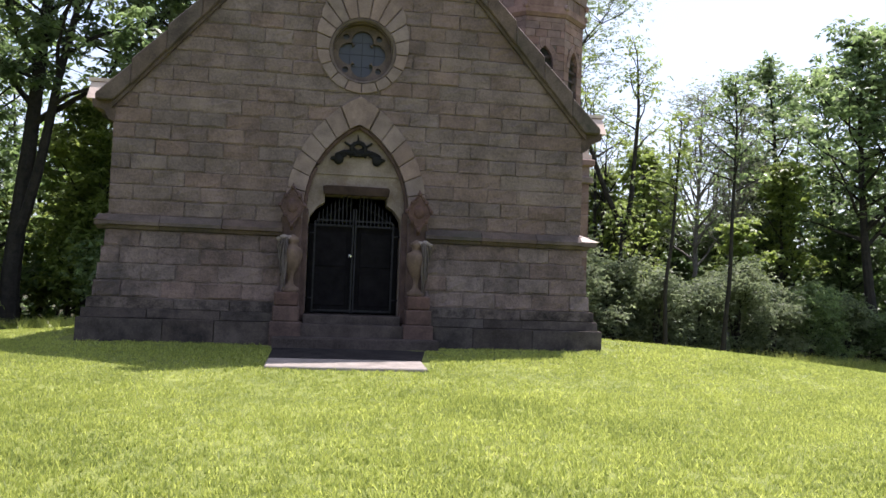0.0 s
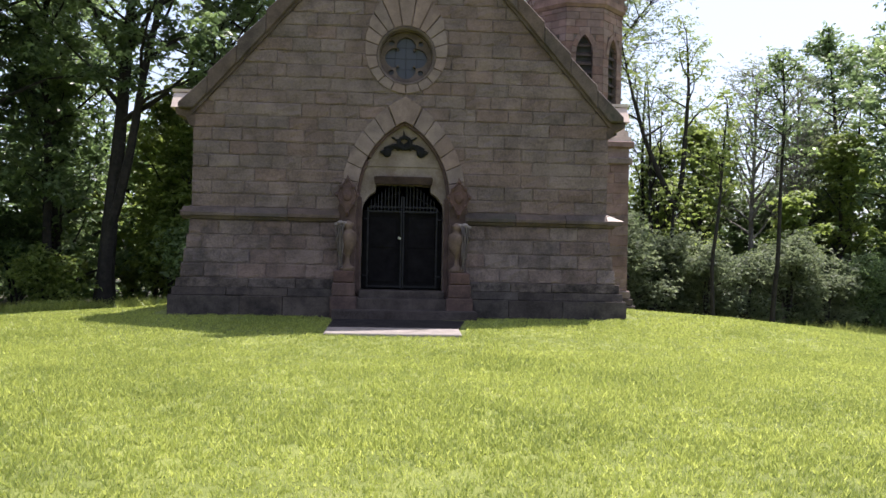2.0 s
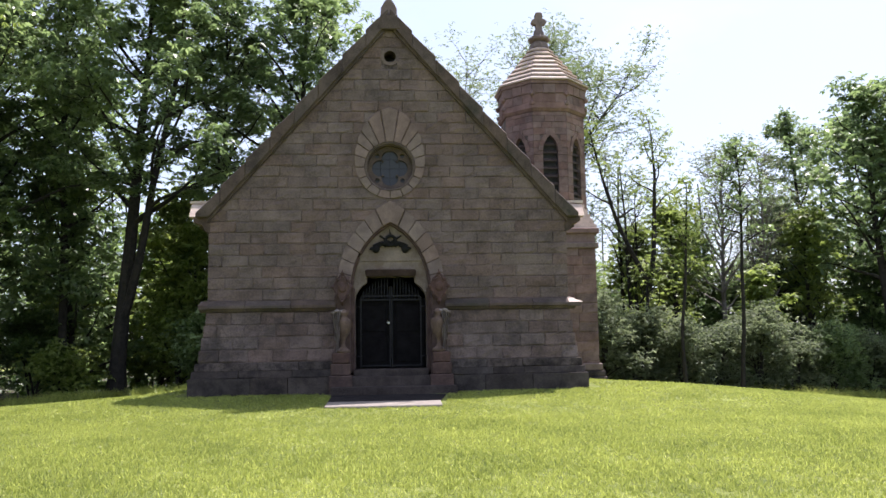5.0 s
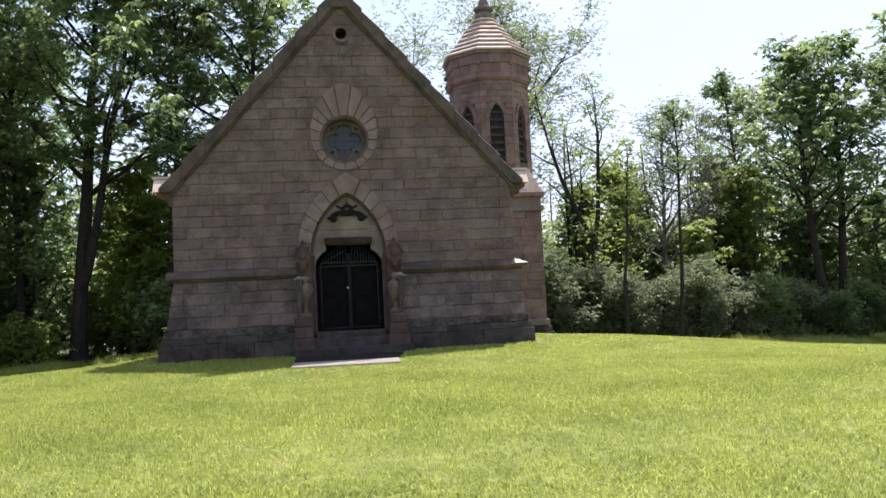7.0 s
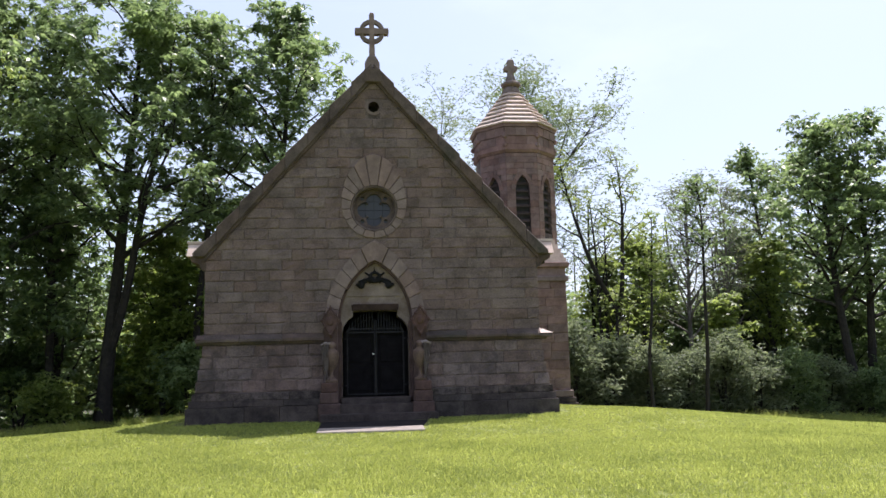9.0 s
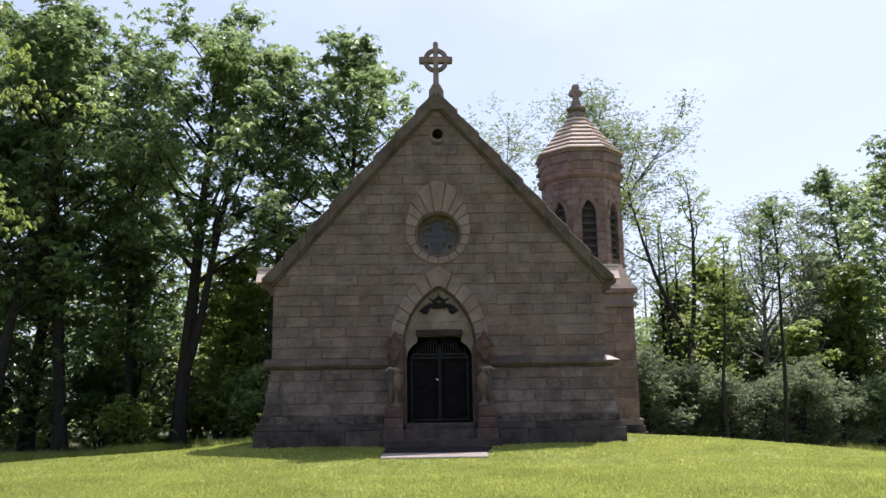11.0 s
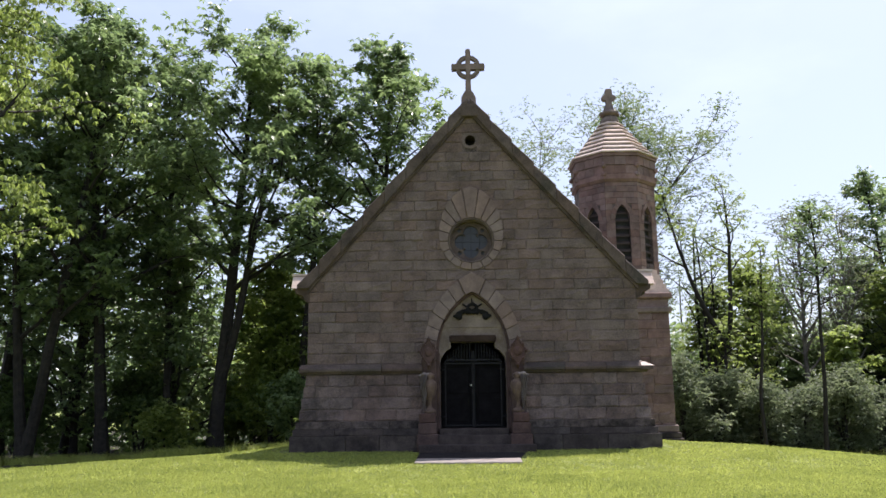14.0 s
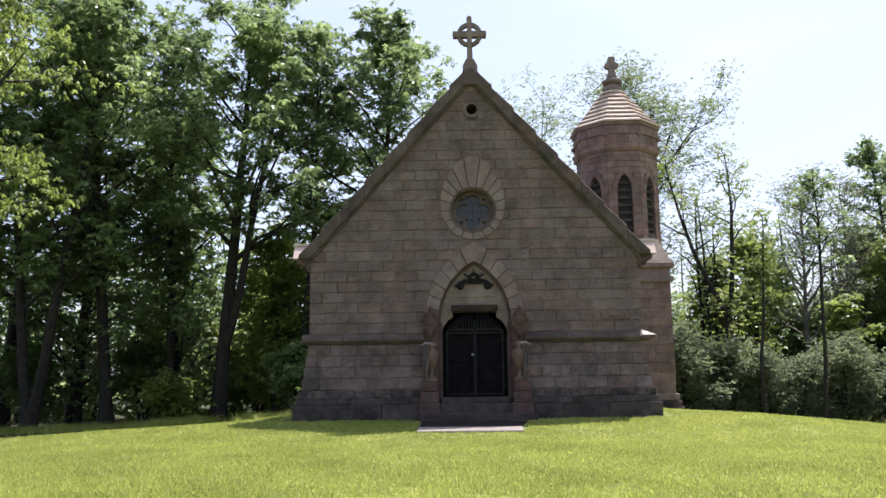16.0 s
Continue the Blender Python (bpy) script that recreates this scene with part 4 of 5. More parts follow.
def tree(name, label, x, y, height, radius, crown, low, leaves, leaf, leaf_mat, seed, bark=None, lean=(0, 0), limbs=16, sub=5, clump=0.75, group="", forks=1, droop=0.3, aspect=0.45, flat=0.6, bare=0.0, steep=0.55, extra=(), spray=6):
    """A tapered trunk, bent limbs and twigs, and small leaves in clumps round the twigs.
    crown: widest reach of the limbs; low: height share at which they begin."""
    rng = np.random.default_rng(seed)
    bark = bark or M_BARK
    t = thing(name, x, y, ground_z(x, y) - 0.08, label, "shrub" if name == "shrub" else "tree", group)
    wood, twigs, centres = [], [], []
    trunks = []
    for f in range(forks):
        a = rng.uniform(0, 2 * np.pi)
        tilt = np.array([lean[0], lean[1], 0.0]) + (np.array([np.cos(a), np.sin(a), 0]) * 0.16 if forks > 1 else 0)
        p = bent((rng.normal(0, 0.1) if forks > 1 else 0, 0, 0), np.array([0, 0, 1.0]) + tilt, height * (0.9 if f == 0 else rng.uniform(0.7, 0.9)), rng, 12, 0.032, 0.06)
        s = np.linspace(0, 1, len(p))
        r = radius * (0.55 + 0.45 / forks) * (1 - s) ** 0.8 + 0.02
        r[0] *= 1.35
        wood.append(tube(p, r, 9))
        trunks.append((p, r))
    for thick, pz, dx, dy, dz, ln in extra:
        p = bent((0, 0, pz), (dx, dy, dz), ln, rng, 9, 0.05, 0.03)
        r = radius * thick * (1 - np.linspace(0, 1, len(p))) ** 0.7 + 0.015
        wood.append(tube(p, r, 8))
        trunks.append((p, r))
    per = max(2, limbs // len(trunks))
    for p, r in trunks:
        for i in range(per):
            s = low + (1 - low) * (i + rng.uniform(0, 1)) / per
            q = s * (len(p) - 1)
            k = min(int(q), len(p) - 2)
            at = p[k] + (p[k + 1] - p[k]) * (q - k)
            rad = r[k] * 0.55
            a = i * 2.4 + rng.uniform(-0.5, 0.5)
            e = (s - low) / (1 - low)
            reach = crown * (0.55 + 0.75 * np.sin(np.pi * min(1, 0.18 + 0.82 * e)) * 0.6) * rng.uniform(0.75, 1.15) * (1 - 0.45 * e)
            lp = bent(at, (np.cos(a), np.sin(a), steep + 0.5 * e), reach, rng, 7, 0.13, 0.05)
            lr = np.linspace(max(rad, 0.025), 0.012, len(lp))
            twigs.append(tube(lp, lr, 5))
            for j in range(sub):
                m = rng.integers(2, len(lp))
                d = rng.normal(0, 1, 3)
                d[2] = abs(d[2]) * 0.4 - 0.05
                tp = bent(lp[m], d, reach * rng.uniform(0.22, 0.45), rng, 4, 0.2, 0.02)
                twigs.append(tube(tp, np.linspace(0.018, 0.006, len(tp)), 4))
                if rng.uniform() >= bare:
                    centres += [tp[3], tp[4], tp[4]]
            if rng.uniform() >= bare:
                centres += [lp[-1], lp[-2], lp[-3]]
    centres = np.array(centres)
    pick = rng.integers(0, len(centres), leaves)
    spread = rng.normal(0, 1, (leaves, 3)) * np.array([clump, clump, clump * 0.62])
    spread *= rng.uniform(0.35, 1.0, (leaves, 1))
    pts = centres[pick] + spread
    pts[:, 2] = np.maximum(pts[:, 2], 0.15)
    for nm, me in (("trunk", fast_mesh("trunk", np.concatenate(wood), 4, bark)), ("branching", fast_mesh("branching", np.concatenate(twigs), 4, bark)), ("crown", fast_mesh("crown", leaves_at(pts, rng, leaf, aspect, droop, flat, spray), 4, leaf_mat))):
        ob = new(nm, me)
        ob.parent = t
    return t


BIG = "tall leafy tree with a dark trunk at the wood's edge"
# tall wood left of the chapel
tree("tree", "tall dark-trunked tree with a long leaning limb", -12.5, 18.0, 24.5, 0.36, 7.2, 0.36, 25000, 0.30, M_LEAF, 1, aspect=0.4, limbs=30, sub=7, clump=0.42, extra=((0.6, 3.0, 0.36, -0.08, 0.85, 16.0),))
tree("tree", BIG, -5.2, 21.0, 23.5, 0.30, 7.0, 0.36, 25000, 0.30, M_LEAF, 2, aspect=0.4, limbs=30, sub=7, group="wood trees", clump=0.42)
tree("tree", BIG, -17.6, 17.0, 24.0, 0.30, 7.0, 0.34, 22000, 0.30, M_LEAF, 3, aspect=0.4, limbs=30, sub=7, group="wood trees", clump=0.42)
tree("tree", BIG, -20.3, 15.0, 23.0, 0.34, 5.5, 0.28, 17000, 0.28, M_LEAF, 4, limbs=24, sub=6, group="wood trees", forks=2, clump=0.65)
tree("tree", BIG, -24.5, 20.0, 24.0, 0.34, 6.0, 0.22, 14000, 0.36, M_LEAF, 6, limbs=22, sub=6, group="wood trees", clump=0.8)
tree("tree", "bright green tree overhanging the lawn", -20.5, 9.0, 23.0, 0.26, 6.2, 0.40, 23000, 0.22, M_LEAF_Y, 7, limbs=28, sub=7, clump=0.6, droop=0.8)
tree("tree", BIG, -19.0, 28.0, 21.0, 0.26, 6.0, 0.18, 11000, 0.38, M_LEAF_D, 9, limbs=20, sub=5, group="wood trees", clump=0.9)
tree("tree", "slim young tree in the shade of the wood", -9.4, 20.5, 9.0, 0.10, 2.2, 0.3, 5000, 0.28, M_LEAF_Y, 10, limbs=14, sub=5, clump=0.5)
for i, (x, y, h, w, n, lo) in enumerate(((-8.6, 19.5, 22.5, 5.0, 17000, 0.45), (-15.2, 19.0, 24.0, 5.0, 24000, 0.36), (-22.0, 22.0, 23.5, 5.5, 20000, 0.3), (-15.4, 20.5, 12.0, 4.4, 14000, 0.08), (-20.0, 19.0, 12.5, 4.4, 14000, 0.08), (-25.5, 15.0, 15.0, 4.8, 15000, 0.1))):
    tree("tree", "leafy woodland tree in deep shade", x, y, h, 0.2, w, lo, int(n * (0.75 if h < 16 else 0.4)), 0.31, M_LEAF, 100 + i, limbs=24, sub=7, clump=0.6, group="wood trees")
for i, (x, y, h, w, n) in enumerate(((-10.2, 24.5, 6.5, 2.6, 7000), (-12.8, 26.5, 7.5, 2.8, 8000), (-15.6, 27.0, 6.5, 2.8, 8000), (-18.4, 25.5, 6.0, 2.6, 7000), (-7.4, 26.0, 7.0, 2.6, 7000), (-13.6, 31.0, 10.0, 3.6, 9000))):
    tree("tree", "sunlit yellow-green sapling deep in the wood", x, y, h, 0.07, w, 0.1, n, 0.30, M_LEAF_Y, 130 + i, limbs=18, sub=6, clump=0.5, group="sunlit saplings")
tree("tree", "light green tree with a long bough over the lawn", -14.5, -3.5, 17.0, 0.26, 6.0, 0.42, 24000, 0.14, M_LEAF_Y, 61, limbs=26, sub=7, clump=0.5, droop=0.9, extra=((0.12, 11.3, 1.0, -0.05, 0.06, 8.2),))
for i, (x, y, h) in enumerate(((-7.4, 22.5, 12.0), (-10.6, 22.0, 11.0))):
    tree("tree", "sunlit yellow-green woodland tree behind the trunks", x, y, h, 0.15, 3.8, 0.08, 10500, 0.30, M_LEAF_Y, 180 + i, limbs=24, sub=6, clump=0.5, group="wood trees")
# slim trees behind and right of the tower
tree("tree", "tall pale open-crowned tree behind the tower", 7.7, 23.5, 20.5, 0.24, 6.5, 0.36, 46000, 0.15, M_LEAF_P, 11, limbs=70, sub=8, forks=3, clump=0.7, steep=0.7, spray=4, extra=((0.5, 8.0, -0.62, 0.0, 0.9, 11.5), (0.5, 8.5, 0.62, 0.0, 0.9, 11.0), (0.4, 9.0, 0.3, 0.1, 1.0, 11.0)))
tree("tree", "tall pale open-crowned tree behind the tower", 14.2, 25.0, 15.5, 0.18, 4.6, 0.40, 5000, 0.14, M_LEAF_P, 12, limbs=22, sub=7, forks=2, clump=0.6, bare=0.1, steep=0.9)
tree("tree", "forked slender tree with sparse leaves", 13.1, 19.0, 7.0, 0.17, 2.6, 0.42, 3000, 0.18, M_LEAF_Y, 13, limbs=24, sub=5, clump=0.4, bare=0.2, spray=4, extra=((0.75, 5.4, -0.42, 0.05, 0.9, 8.5), (0.75, 5.4, 0.22, -0.05, 1.0, 8.5)))
tree("tree", "slim grey trunk standing before the shrubs", 12.45, 13.0, 10.0, 0.07, 1.6, 0.55, 1500, 0.16, M_LEAF_Y, 14, limbs=12, sub=4, clump=0.35)
tree("tree", "slim straight trunk rising through the shrubs", 15.5, 14.3, 12.5, 0.085, 2.2, 0.6, 2400, 0.18, M_LEAF, 15, limbs=16, sub=5, clump=0.4)
for i, (x, y, h, w, n, mt) in enumerate(((16.6, 25.0, 11.5, 3.2, 7000, M_LEAF_Y), (18.9, 24.0, 15.2, 4.2, 9000, M_LEAF_G), (21.6, 25.0, 15.4, 4.4, 9000, M_LEAF_G), (23.5, 27.0, 12.5, 3.4, 7000, M_LEAF), (11.5, 29.0, 11.0, 4.0, 10000, M_LEAF), (19.5, 30.0, 11.0, 4.0, 10000, M_LEAF), (24.5, 24.0, 11.5, 3.0, 6000, M_LEAF_Y), (15.0, 28.0, 10.5, 3.4, 8000, M_LEAF_Y))):
    tree("tree", "slender woodland tree with thin upper foliage", x, y, h, 0.15, w, 0.34, n, 0.11 if mt is M_LEAF_G else 0.25, mt, 20 + i, bark=M_GREYBARK if mt is M_LEAF_G else M_BARK, limbs=36 if mt is M_LEAF_G else 20, sub=9 if mt is M_LEAF_G else 5, clump=0.55, group="slender trees", steep=1.1, bare=0.3 if mt is M_LEAF_G else 0.0)
tree("tree", "tall broad tree with a curved dark trunk", 27.0, 20.0, 18.0, 0.27, 5.2, 0.36, 10500, 0.27, M_LEAF, 31, lean=(-0.17, 0), limbs=24, sub=6, clump=0.5)
tree("tree", "tall broad tree with a dark trunk", 28.4, 21.2, 18.5, 0.26, 5.2, 0.34, 10500, 0.28, M_LEAF, 32, limbs=24, sub=6, clump=0.5)
tree("tree", "tall broad tree with a dark trunk", 33.9, 18.5, 20.0, 0.42, 6.4, 0.24, 15000, 0.3, M_LEAF, 33, limbs=24, sub=6, clump=0.55)
tree("tree", "dark pointed evergreen rising over the wood", 26.2, 27.0, 19.5, 0.22, 3.4, 0.3, 11000, 0.24, M_LEAF, 34, limbs=30, sub=5, clump=0.42, steep=0.1)
tree("tree", "tall broad tree with a dark trunk", 30.5, 29.0, 19.0, 0.26, 6.0, 0.3, 8000, 0.34, M_LEAF, 35, limbs=22, sub=6, clump=0.75)
tree("tree", "young bright-leaved tree at the wood's edge", 19.3, 20.0, 7.0, 0.09, 2.0, 0.2, 5000, 0.26, M_LEAF_Y, 36, limbs=14, sub=5, clump=0.4)
for i, (x, y, h) in enumerate(((25.5, 29.0, 9.0), (29.5, 26.0, 8.5), (34.0, 25.0, 9.5), (22.0, 28.5, 8.0))):
    tree("tree", "dense green tree deep in the wood", x, y, h, 0.12, 3.4, 0.06, 8000, 0.32, M_LEAF, 160 + i, limbs=22, sub=6, clump=0.6, group="inner wood trees")
# shrubs along the wood's edge
for i, (x, y, h, w, n, mt) in enumerate(((9.6, 15.5, 4.3, 1.9, 9000, M_LEAF_G), (11.6, 16.5, 4.0, 1.9, 9000, M_LEAF_G), (13.4, 16.0, 3.5, 1.7, 8000, M_LEAF_G), (15.4, 16.5, 3.2, 1.7, 8000, M_LEAF_G), (17.6, 17.0, 4.6, 2.1, 11000, M_LEAF_G), (19.8, 17.8, 3.6, 1.9, 9000, M_LEAF_G), (21.8, 18.0, 4.0, 2.0, 9000, M_LEAF), (24.0, 18.6, 3.4, 1.9, 8000, M_LEAF_G), (28.2, 19.0, 3.4, 2.0, 8000, M_LEAF_D), (32.0, 18.0, 3.2, 2.0, 8000, M_LEAF), (7.6, 19.5, 4.2, 2.0, 8000, M_LEAF), (26.2, 18.2, 3.0, 1.9, 7000, M_LEAF), (30.2, 17.6, 2.8, 1.9, 7000, M_LEAF_G), (34.5, 17.0, 3.4, 2.2, 8000, M_LEAF), (38.0, 17.5, 4.0, 2.4, 8000, M_LEAF))):
    tree("shrub", "rounded grey-green shrub in full leaf" if mt is M_LEAF_G else "dense green shrub in full leaf", x, y, h, 0.07, w, 0.08, int(n * 1.35), 0.14, mt, 50 + i, limbs=22, sub=6, forks=5, clump=0.42, group="edge shrubs", steep=0.55, flat=1.0, spray=4)
for i, (x, y, h, w, n, mt) in enumerate(((-8.2, 17.0, 3.4, 2.0, 7000, M_LEAF), (-14.6, 16.6, 2.2, 1.6, 5000, M_LEAF_Y), (-10.4, 20.5, 5.5, 2.4, 8000, M_LEAF_Y), (-17.0, 20.0, 4.8, 2.6, 8000, M_LEAF_D), (-22.0, 18.0, 4.0, 2.6, 8000, M_LEAF_D), (-6.6, 14.0, 1.3, 0.7, 2200, M_LEAF_Y), (-26.0, 16.0, 4.5, 2.6, 8000, M_LEAF_D))):
    tree("shrub", "leafy understorey shrub in the wood's shade", x, y, h, 0.06, w, 0.1, n, 0.2, mt, 70 + i, limbs=20, sub=5, forks=3, clump=0.5, group="understorey shrubs", steep=0.8, flat=0.9)


def far_woods():
    """The deep wood behind the edge trees: one mass of leaf and trunk."""
    rng = np.random.default_rng(5)
    n = 75000
    side = rng.uniform(0, 1, n)
    x = np.where(side < 0.42, rng.uniform(-48, -4, n), rng.uniform(-4, 60, n))
    y = np.where(x < 0, 36, 30) + rng.uniform(0, 1, n) ** 0.8 * 14
    base = np.array([ground_z(a, b) for a, b in zip(x[:400], y[:400])]).mean()
    top = np.where(x < 2, 9.0, np.where(x < 26, 6.5, 12.0)) + 2.5 * np.sin(x * 0.9) + 1.5 * np.sin(x * 0.37 + 1)
    z = base + top * rng.uniform(0, 1, n) ** 0.85
    cl = np.stack([x, y, z], 1)
    q = np.floor(cl / 1.7)
    h = np.abs(np.sin(q @ np.array([12.99, 78.23, 37.7])) * 43758.5) % 1
    cl = cl[h > 0.38]
    me = fast_mesh("far_leaves", leaves_at(cl, rng, 0.46, 0.5, 0.3, 0.9), 4, M_LEAF)
    tagged(new("far_woods", me), "dense dark green foliage of the deep wood", "woods", kind="stuff")
    n = 110000
    x = rng.uniform(-55, 62, n)
    y = rng.uniform(29, 34, n)
    z = -1.9 + np.where(x < -6, 11.5, 6.5) * rng.uniform(0, 1, n) ** 1.3
    low = fast_mesh("far_undergrowth", leaves_at(np.stack([x, y, z], 1), rng, 0.42, 0.5, 0.3, 0.9), 4, M_LEAF_D)
    tagged(new("far_undergrowth", low), "dense shaded undergrowth deep in the wood", "woods", kind="stuff")
    tubes = []
    for i in range(120):
        tx = rng.uniform(-46, 58)
        ty = rng.uniform(27, 44)
        p = bent((tx, ty, ground_z(tx, ty) - 0.1), (rng.normal(0, 0.05), 0, 1), rng.uniform(9, 15), rng, 6, 0.04, 0.05)
        tubes.append(tube(p, np.linspace(rng.uniform(0.1, 0.24), 0.04, len(p)), 6))
    tagged(new("far_trunks", fast_mesh("far_trunks", np.concatenate(tubes), 4, M_BARK)), "dark thin trunks deep in the wood", "woods", kind="stuff")


far_woods()


def blades(name, n, x0, x1, y0, y1, height, width, seed, mat, label, keep=None, soft_edge=0.9):
    """Single grass blades, thrown at random over a stretch of the lawn."""
    rng = np.random.default_rng(seed)
    # tufts of about seven blades, with barer ground between them
    k = n // 7 + 1
    pick = rng.integers(0, k, n)
    tx = rng.uniform(x0, x1, k) + rng.normal(0, soft_edge, k)
    ty = rng.uniform(y0, y1, k) + rng.normal(0, soft_edge, k)
    x = tx[pick] + rng.normal(0, 0.028, n)
    y = ty[pick] + rng.normal(0, 0.028, n)
    ok = ~((np.abs(x) < 5.2) & (y > -0.5) & (y < 15.5)) & ~((x > -1.42) & (x < 1.1 + 0.1 * (y + 3.15)) & (y > -3.12) & (y < 0)) & ~((np.abs(x) < 1.6) & (y > -0.95) & (y < 0)) & ~((x > 4) & (x < 7.5) & (y > 7) & (y < 11))
    if keep:
        ok &= keep(x, y)
    x, y = x[ok], y[ok]
    z = np.array([ground_z(a, b) for a, b in zip(x, y)])
    n = len(x)
    patch = 0.9 + 0.15 * np.sin(x * 1.7 + np.sin(y * 1.3)) * np.sin(y * 1.9 + 0.5 * x)
    h = height * rng.uniform(0.5, 1.3, n) * patch
    a = rng.uniform(0, 2 * np.pi, n)
    lean = rng.uniform(0.1, 1.3, n) * h
    b = rng.uniform(0, 2 * np.pi, n)
    w = width * rng.uniform(0.6, 1.4, n)
    v = np.empty((n, 3, 3))
    v[:, 0] = np.stack([x - w * np.cos(a), y - w * np.sin(a), z - 0.01], 1)
    v[:, 1] = np.stack([x + w * np.cos(a), y + w * np.sin(a), z - 0.01], 1)
    v[:, 2] = np.stack([x + lean * np.cos(b), y + lean * np.sin(b), z + h], 1)
    tagged(new(name, fast_mesh(name, v.reshape(-1, 3), 3, mat)), label, "grass", kind="stuff")


blades("grass", 360000, -9, 10, -13.5, -5.5, 0.05, 0.0075, 1, M_BLADE, "short sunlit lawn grass with dry blades")
blades("grass", 170000, -11, 12, -5.5, -0.4, 0.046, 0.0085, 2, M_BLADE, "short sunlit lawn grass beside the chapel")
blades("grass", 110000, -20, -4.5, -5.5, 16, 0.04, 0.011, 3, M_BLADE, "short sunlit lawn grass near the wood")
blades("grass", 130000, 4.9, 26, -5.5, 17, 0.04, 0.011, 4, M_BLADE, "short sunlit lawn grass near the shrubs")
blades("grass", 90000, -15, 16, -19, -13.5, 0.034, 0.008, 7, M_BLADE, "short sunlit lawn grass of the open lawn")
blades("grass", 190000, -8, 9, -18.0, -13.5, 0.036, 0.0075, 11, M_BLADE, "short sunlit lawn grass of the open lawn")
blades("grass", 60000, 10, 18, -13.5, -5.5, 0.034, 0.008, 8, M_BLADE, "short sunlit lawn grass of the open lawn")
blades("grass", 50000, -17, -9, -13.5, -5.5, 0.034, 0.008, 9, M_BLADE, "short sunlit lawn grass of the open lawn")
blades("rough_grass", 26000, -26, -5, 12.6, 16.5, 0.4, 0.012, 5, M_BLADE, "tall rough grass at the wood's edge", lambda x, y: np.sin(x * 1.3) + np.sin(x * 3.1 + 1) > -0.6)
blades("rough_grass", 30000, 8, 34, 12.8, 18.5, 0.36, 0.012, 6, M_BLADE, "tall rough grass before the shrubs", lambda x, y: y > 12 + 0.14 * x)
blades("rough_grass", 26000, 17, 42, 15.2, 19.5, 0.6, 0.014, 10, M_BLADE, "tall weeds before the shaded wood", lambda x, y: np.sin(x * 0.9) + np.sin(x * 2.3 + 1) > -0.9)

# ---- coursed blocks of the walls ----
BLOCKS = {}


def block_mesh(w, h, mat=None):
    """A rock-faced block: its front edges dressed back, its face a little hollow or proud."""
    mat = mat or M_STONE
    key = (round(w, 2), round(h, 3), mat.name, random.randrange(5))
    if key not in BLOCKS:
        w, h = key[:2]
        rng = random.Random(int(w * 1000) + 7 * key[3])
        b = bmesh.new()
        nx, nz = 5, 4
        sx = [0, 0.045, 0.35, 0.66, 0.955, 1]
        sz = [0, 0.12, 0.5, 0.88, 1]
        proud = rng.uniform(0.0, 0.012)
        grid = []
        for j in range(nz + 1):
            line = []
            for i in range(nx + 1):
                rim = i in (0, nx) or j in (0, nz)
                y = rng.choice((-0.012, -0.006, 0.0, 0.003)) + rng.uniform(-0.004, 0.003) if rim else -proud - rng.uniform(-0.004, 0.018)
                dx = 0 if i in (0, nx) else rng.uniform(-0.014, 0.014)
                dz = 0 if j in (0, nz) else rng.uniform(-0.008, 0.008)
                if rim:
                    dx += (0.5 - sx[i]) * rng.uniform(0, 0.012)
                    dz += (0.5 - sz[j]) * rng.uniform(0, 0.012)
                line.append(b.verts.new(((sx[i] - 0.5) * w + dx, y, (sz[j] - 0.5) * h + dz)))
            grid.append(line)
        for j in range(nz):
            for i in range(nx):
                b.faces.new((grid[j][i], grid[j][i + 1], grid[j + 1][i + 1], grid[j + 1][i]))
        back = [b.verts.new((x * w / 2, 0.05, z * h / 2)) for x, z in ((-1, -1), (1, -1), (1, 1), (-1, 1))]
        rims = [grid[0], [r[-1] for r in grid], grid[-1][::-1], [r[0] for r in grid][::-1]]
        for i in range(4):
            b.faces.new([back[i]] + rims[i] + [back[(i + 1) % 4]])
        BLOCKS[key] = mesh_of("stone_block", b, mat)
    return BLOCKS[key]


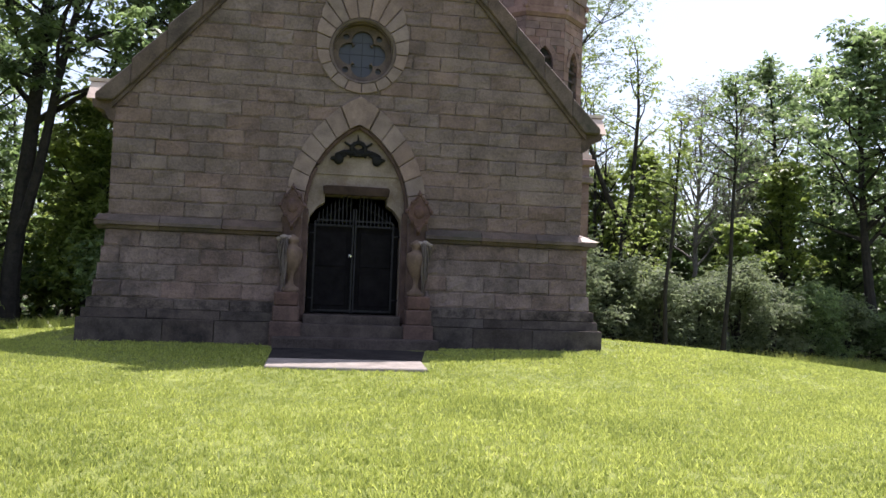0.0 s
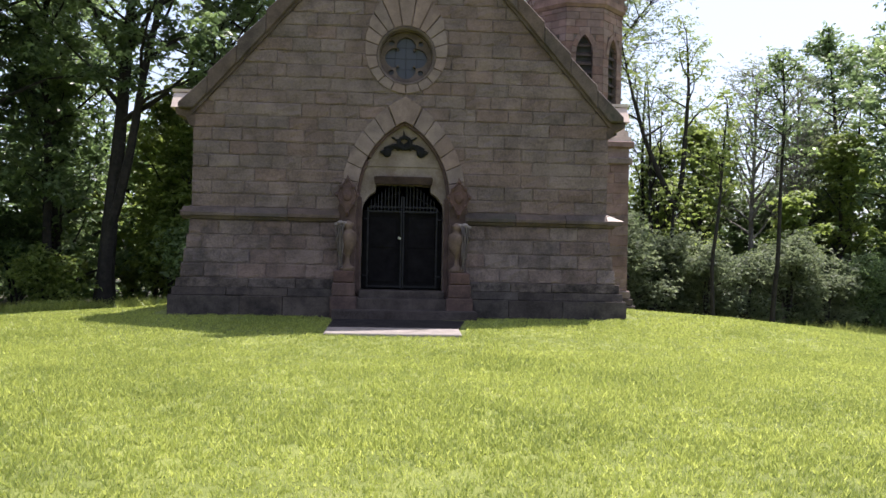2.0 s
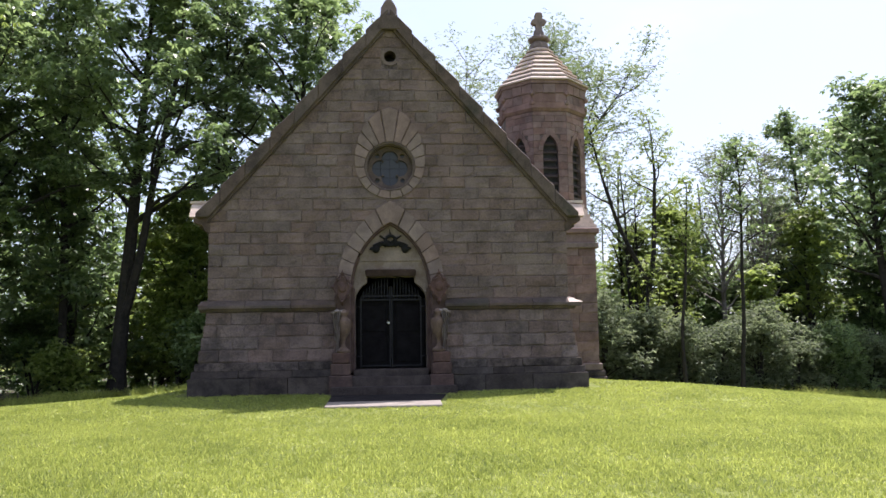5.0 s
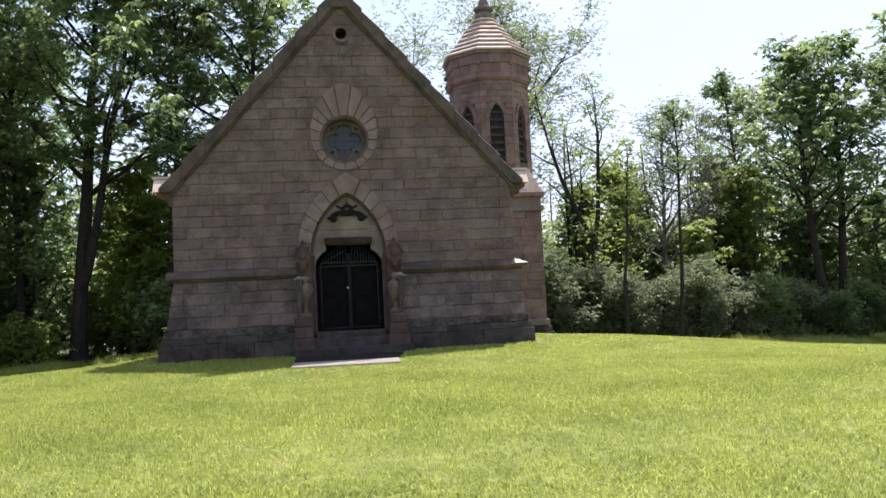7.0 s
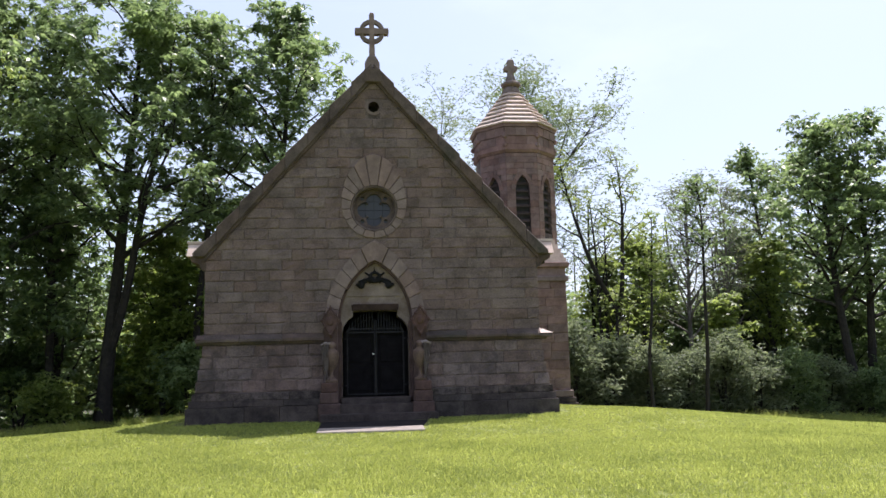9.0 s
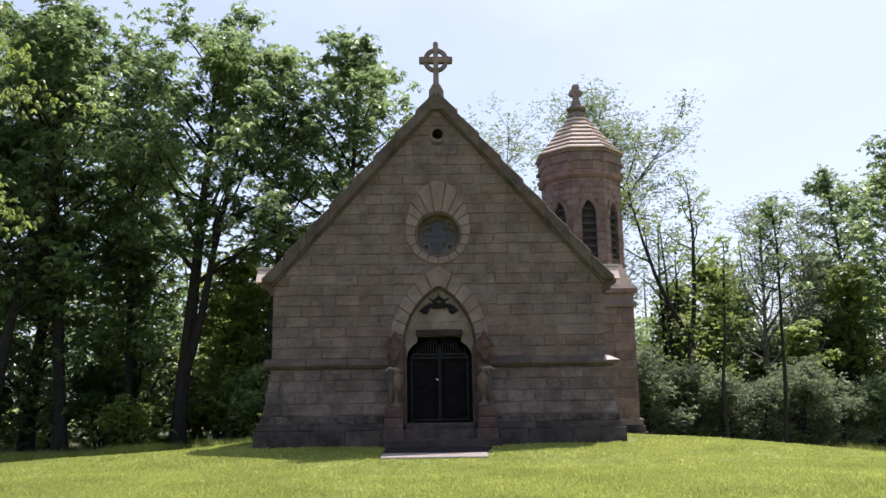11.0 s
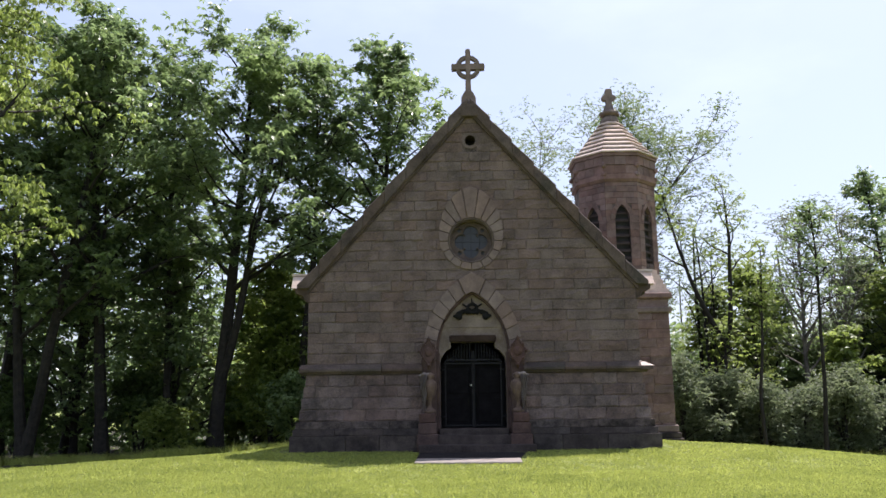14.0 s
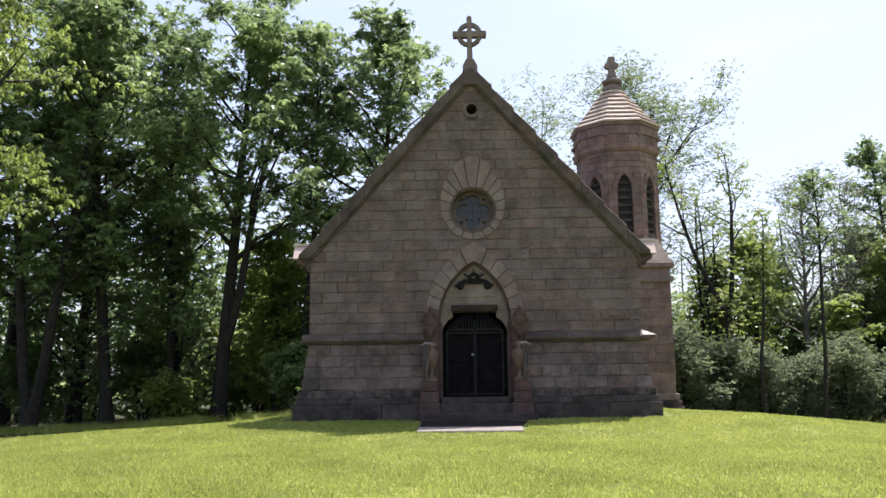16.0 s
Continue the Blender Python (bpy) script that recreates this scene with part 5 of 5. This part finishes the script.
def lay(parent, z0, h, spans, rng, width, y_of, tilt, mat=None, joint=0.008, odd=0):
    """One course of blocks over the x spans, in running bond with uneven joints."""
    for a, c in spans:
        if c - a < 0.08:
            continue
        cuts, k = [a], math.floor(a / width) - 1
        while k * width < c:
            x = (k + 0.5 * odd) * width + rng.uniform(-0.07, 0.07)
            if x - cuts[-1] > 0.22 and c - x > 0.22 and rng.random() > 0.06:
                cuts.append(x)
            k += 1
        cuts.append(c)
        for p, q in zip(cuts, cuts[1:]):
            ob = new("stone_block", block_mesh(round(q - p - joint, 2), h - joint, mat))
            ob.parent = parent
            ob.matrix_world = pose((p + q) / 2, y_of(z0 + h / 2), z0 + h / 2, tilt)


def upper_wall():
    rng = random.Random(12)
    h = 0.283
    z = 2.40
    rows = 0
    while z < APEX_IN - 0.1:
        m = z + h / 2
        half = min(4.50, (APEX_IN + 0.12 - m) / SLOPE)
        gap = None
        if m < 4.40:
            if m < 2.72:
                gap = 1.05
            else:
                gap = next((x for x, zz in arch_side(1.17, 2.72, 4.62, 30) if zz >= m), 0.0)
        elif abs(m - ROSE[1]) < 0.7:
            gap = math.sqrt(max(0.0, 0.7 ** 2 - (m - ROSE[1]) ** 2))
        elif abs(m - 8.70) < 0.31:
            gap = 0.2
        spans = [(-half, half)] if not gap else [(-half, -gap), (gap, half)]
        lay(wall_front, z, h, spans, rng, 0.63, lambda v: 0.0, 0, odd=rows % 2)
        z += h
        rows += 1


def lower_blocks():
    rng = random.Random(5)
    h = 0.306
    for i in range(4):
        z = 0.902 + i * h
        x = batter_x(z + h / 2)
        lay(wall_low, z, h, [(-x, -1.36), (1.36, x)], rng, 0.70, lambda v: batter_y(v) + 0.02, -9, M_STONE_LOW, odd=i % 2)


def side_blocks():
    """Blocks of the tower's lower stage."""
    rng = random.Random(8)
    for k in range(13):
        z = 0.55 + k * 0.33
        cuts = [-1.42, -1.42 + (0.45 if k % 2 else 0.8), 0.0 + rng.uniform(-0.2, 0.2), 0.75 + rng.uniform(-0.2, 0.2), 1.42]
        for p, q in zip(cuts, cuts[1:]):
            ob = new("stone_block", block_mesh(round(q - p - 0.009, 2), 0.321, M_TOWER))
            ob.parent = tower
            ob.location = ((p + q) / 2, -1.76, z + 0.165)


upper_wall()
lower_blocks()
side_blocks()


def arch_rolls():
    """The rounded inner roll of the door arch, one sweep a side."""
    arc = arch_side(0.98, 2.70, 4.33, 20)
    for side in (-1, 1):
        me = fast_mesh("arch_roll", tube([(side * x, 0.06, z) for x, z in arc], [0.05] * len(arc), 8), 4, M_RED)
        ob = new("arch_roll", me)
        ob.parent = surround


arch_rolls()
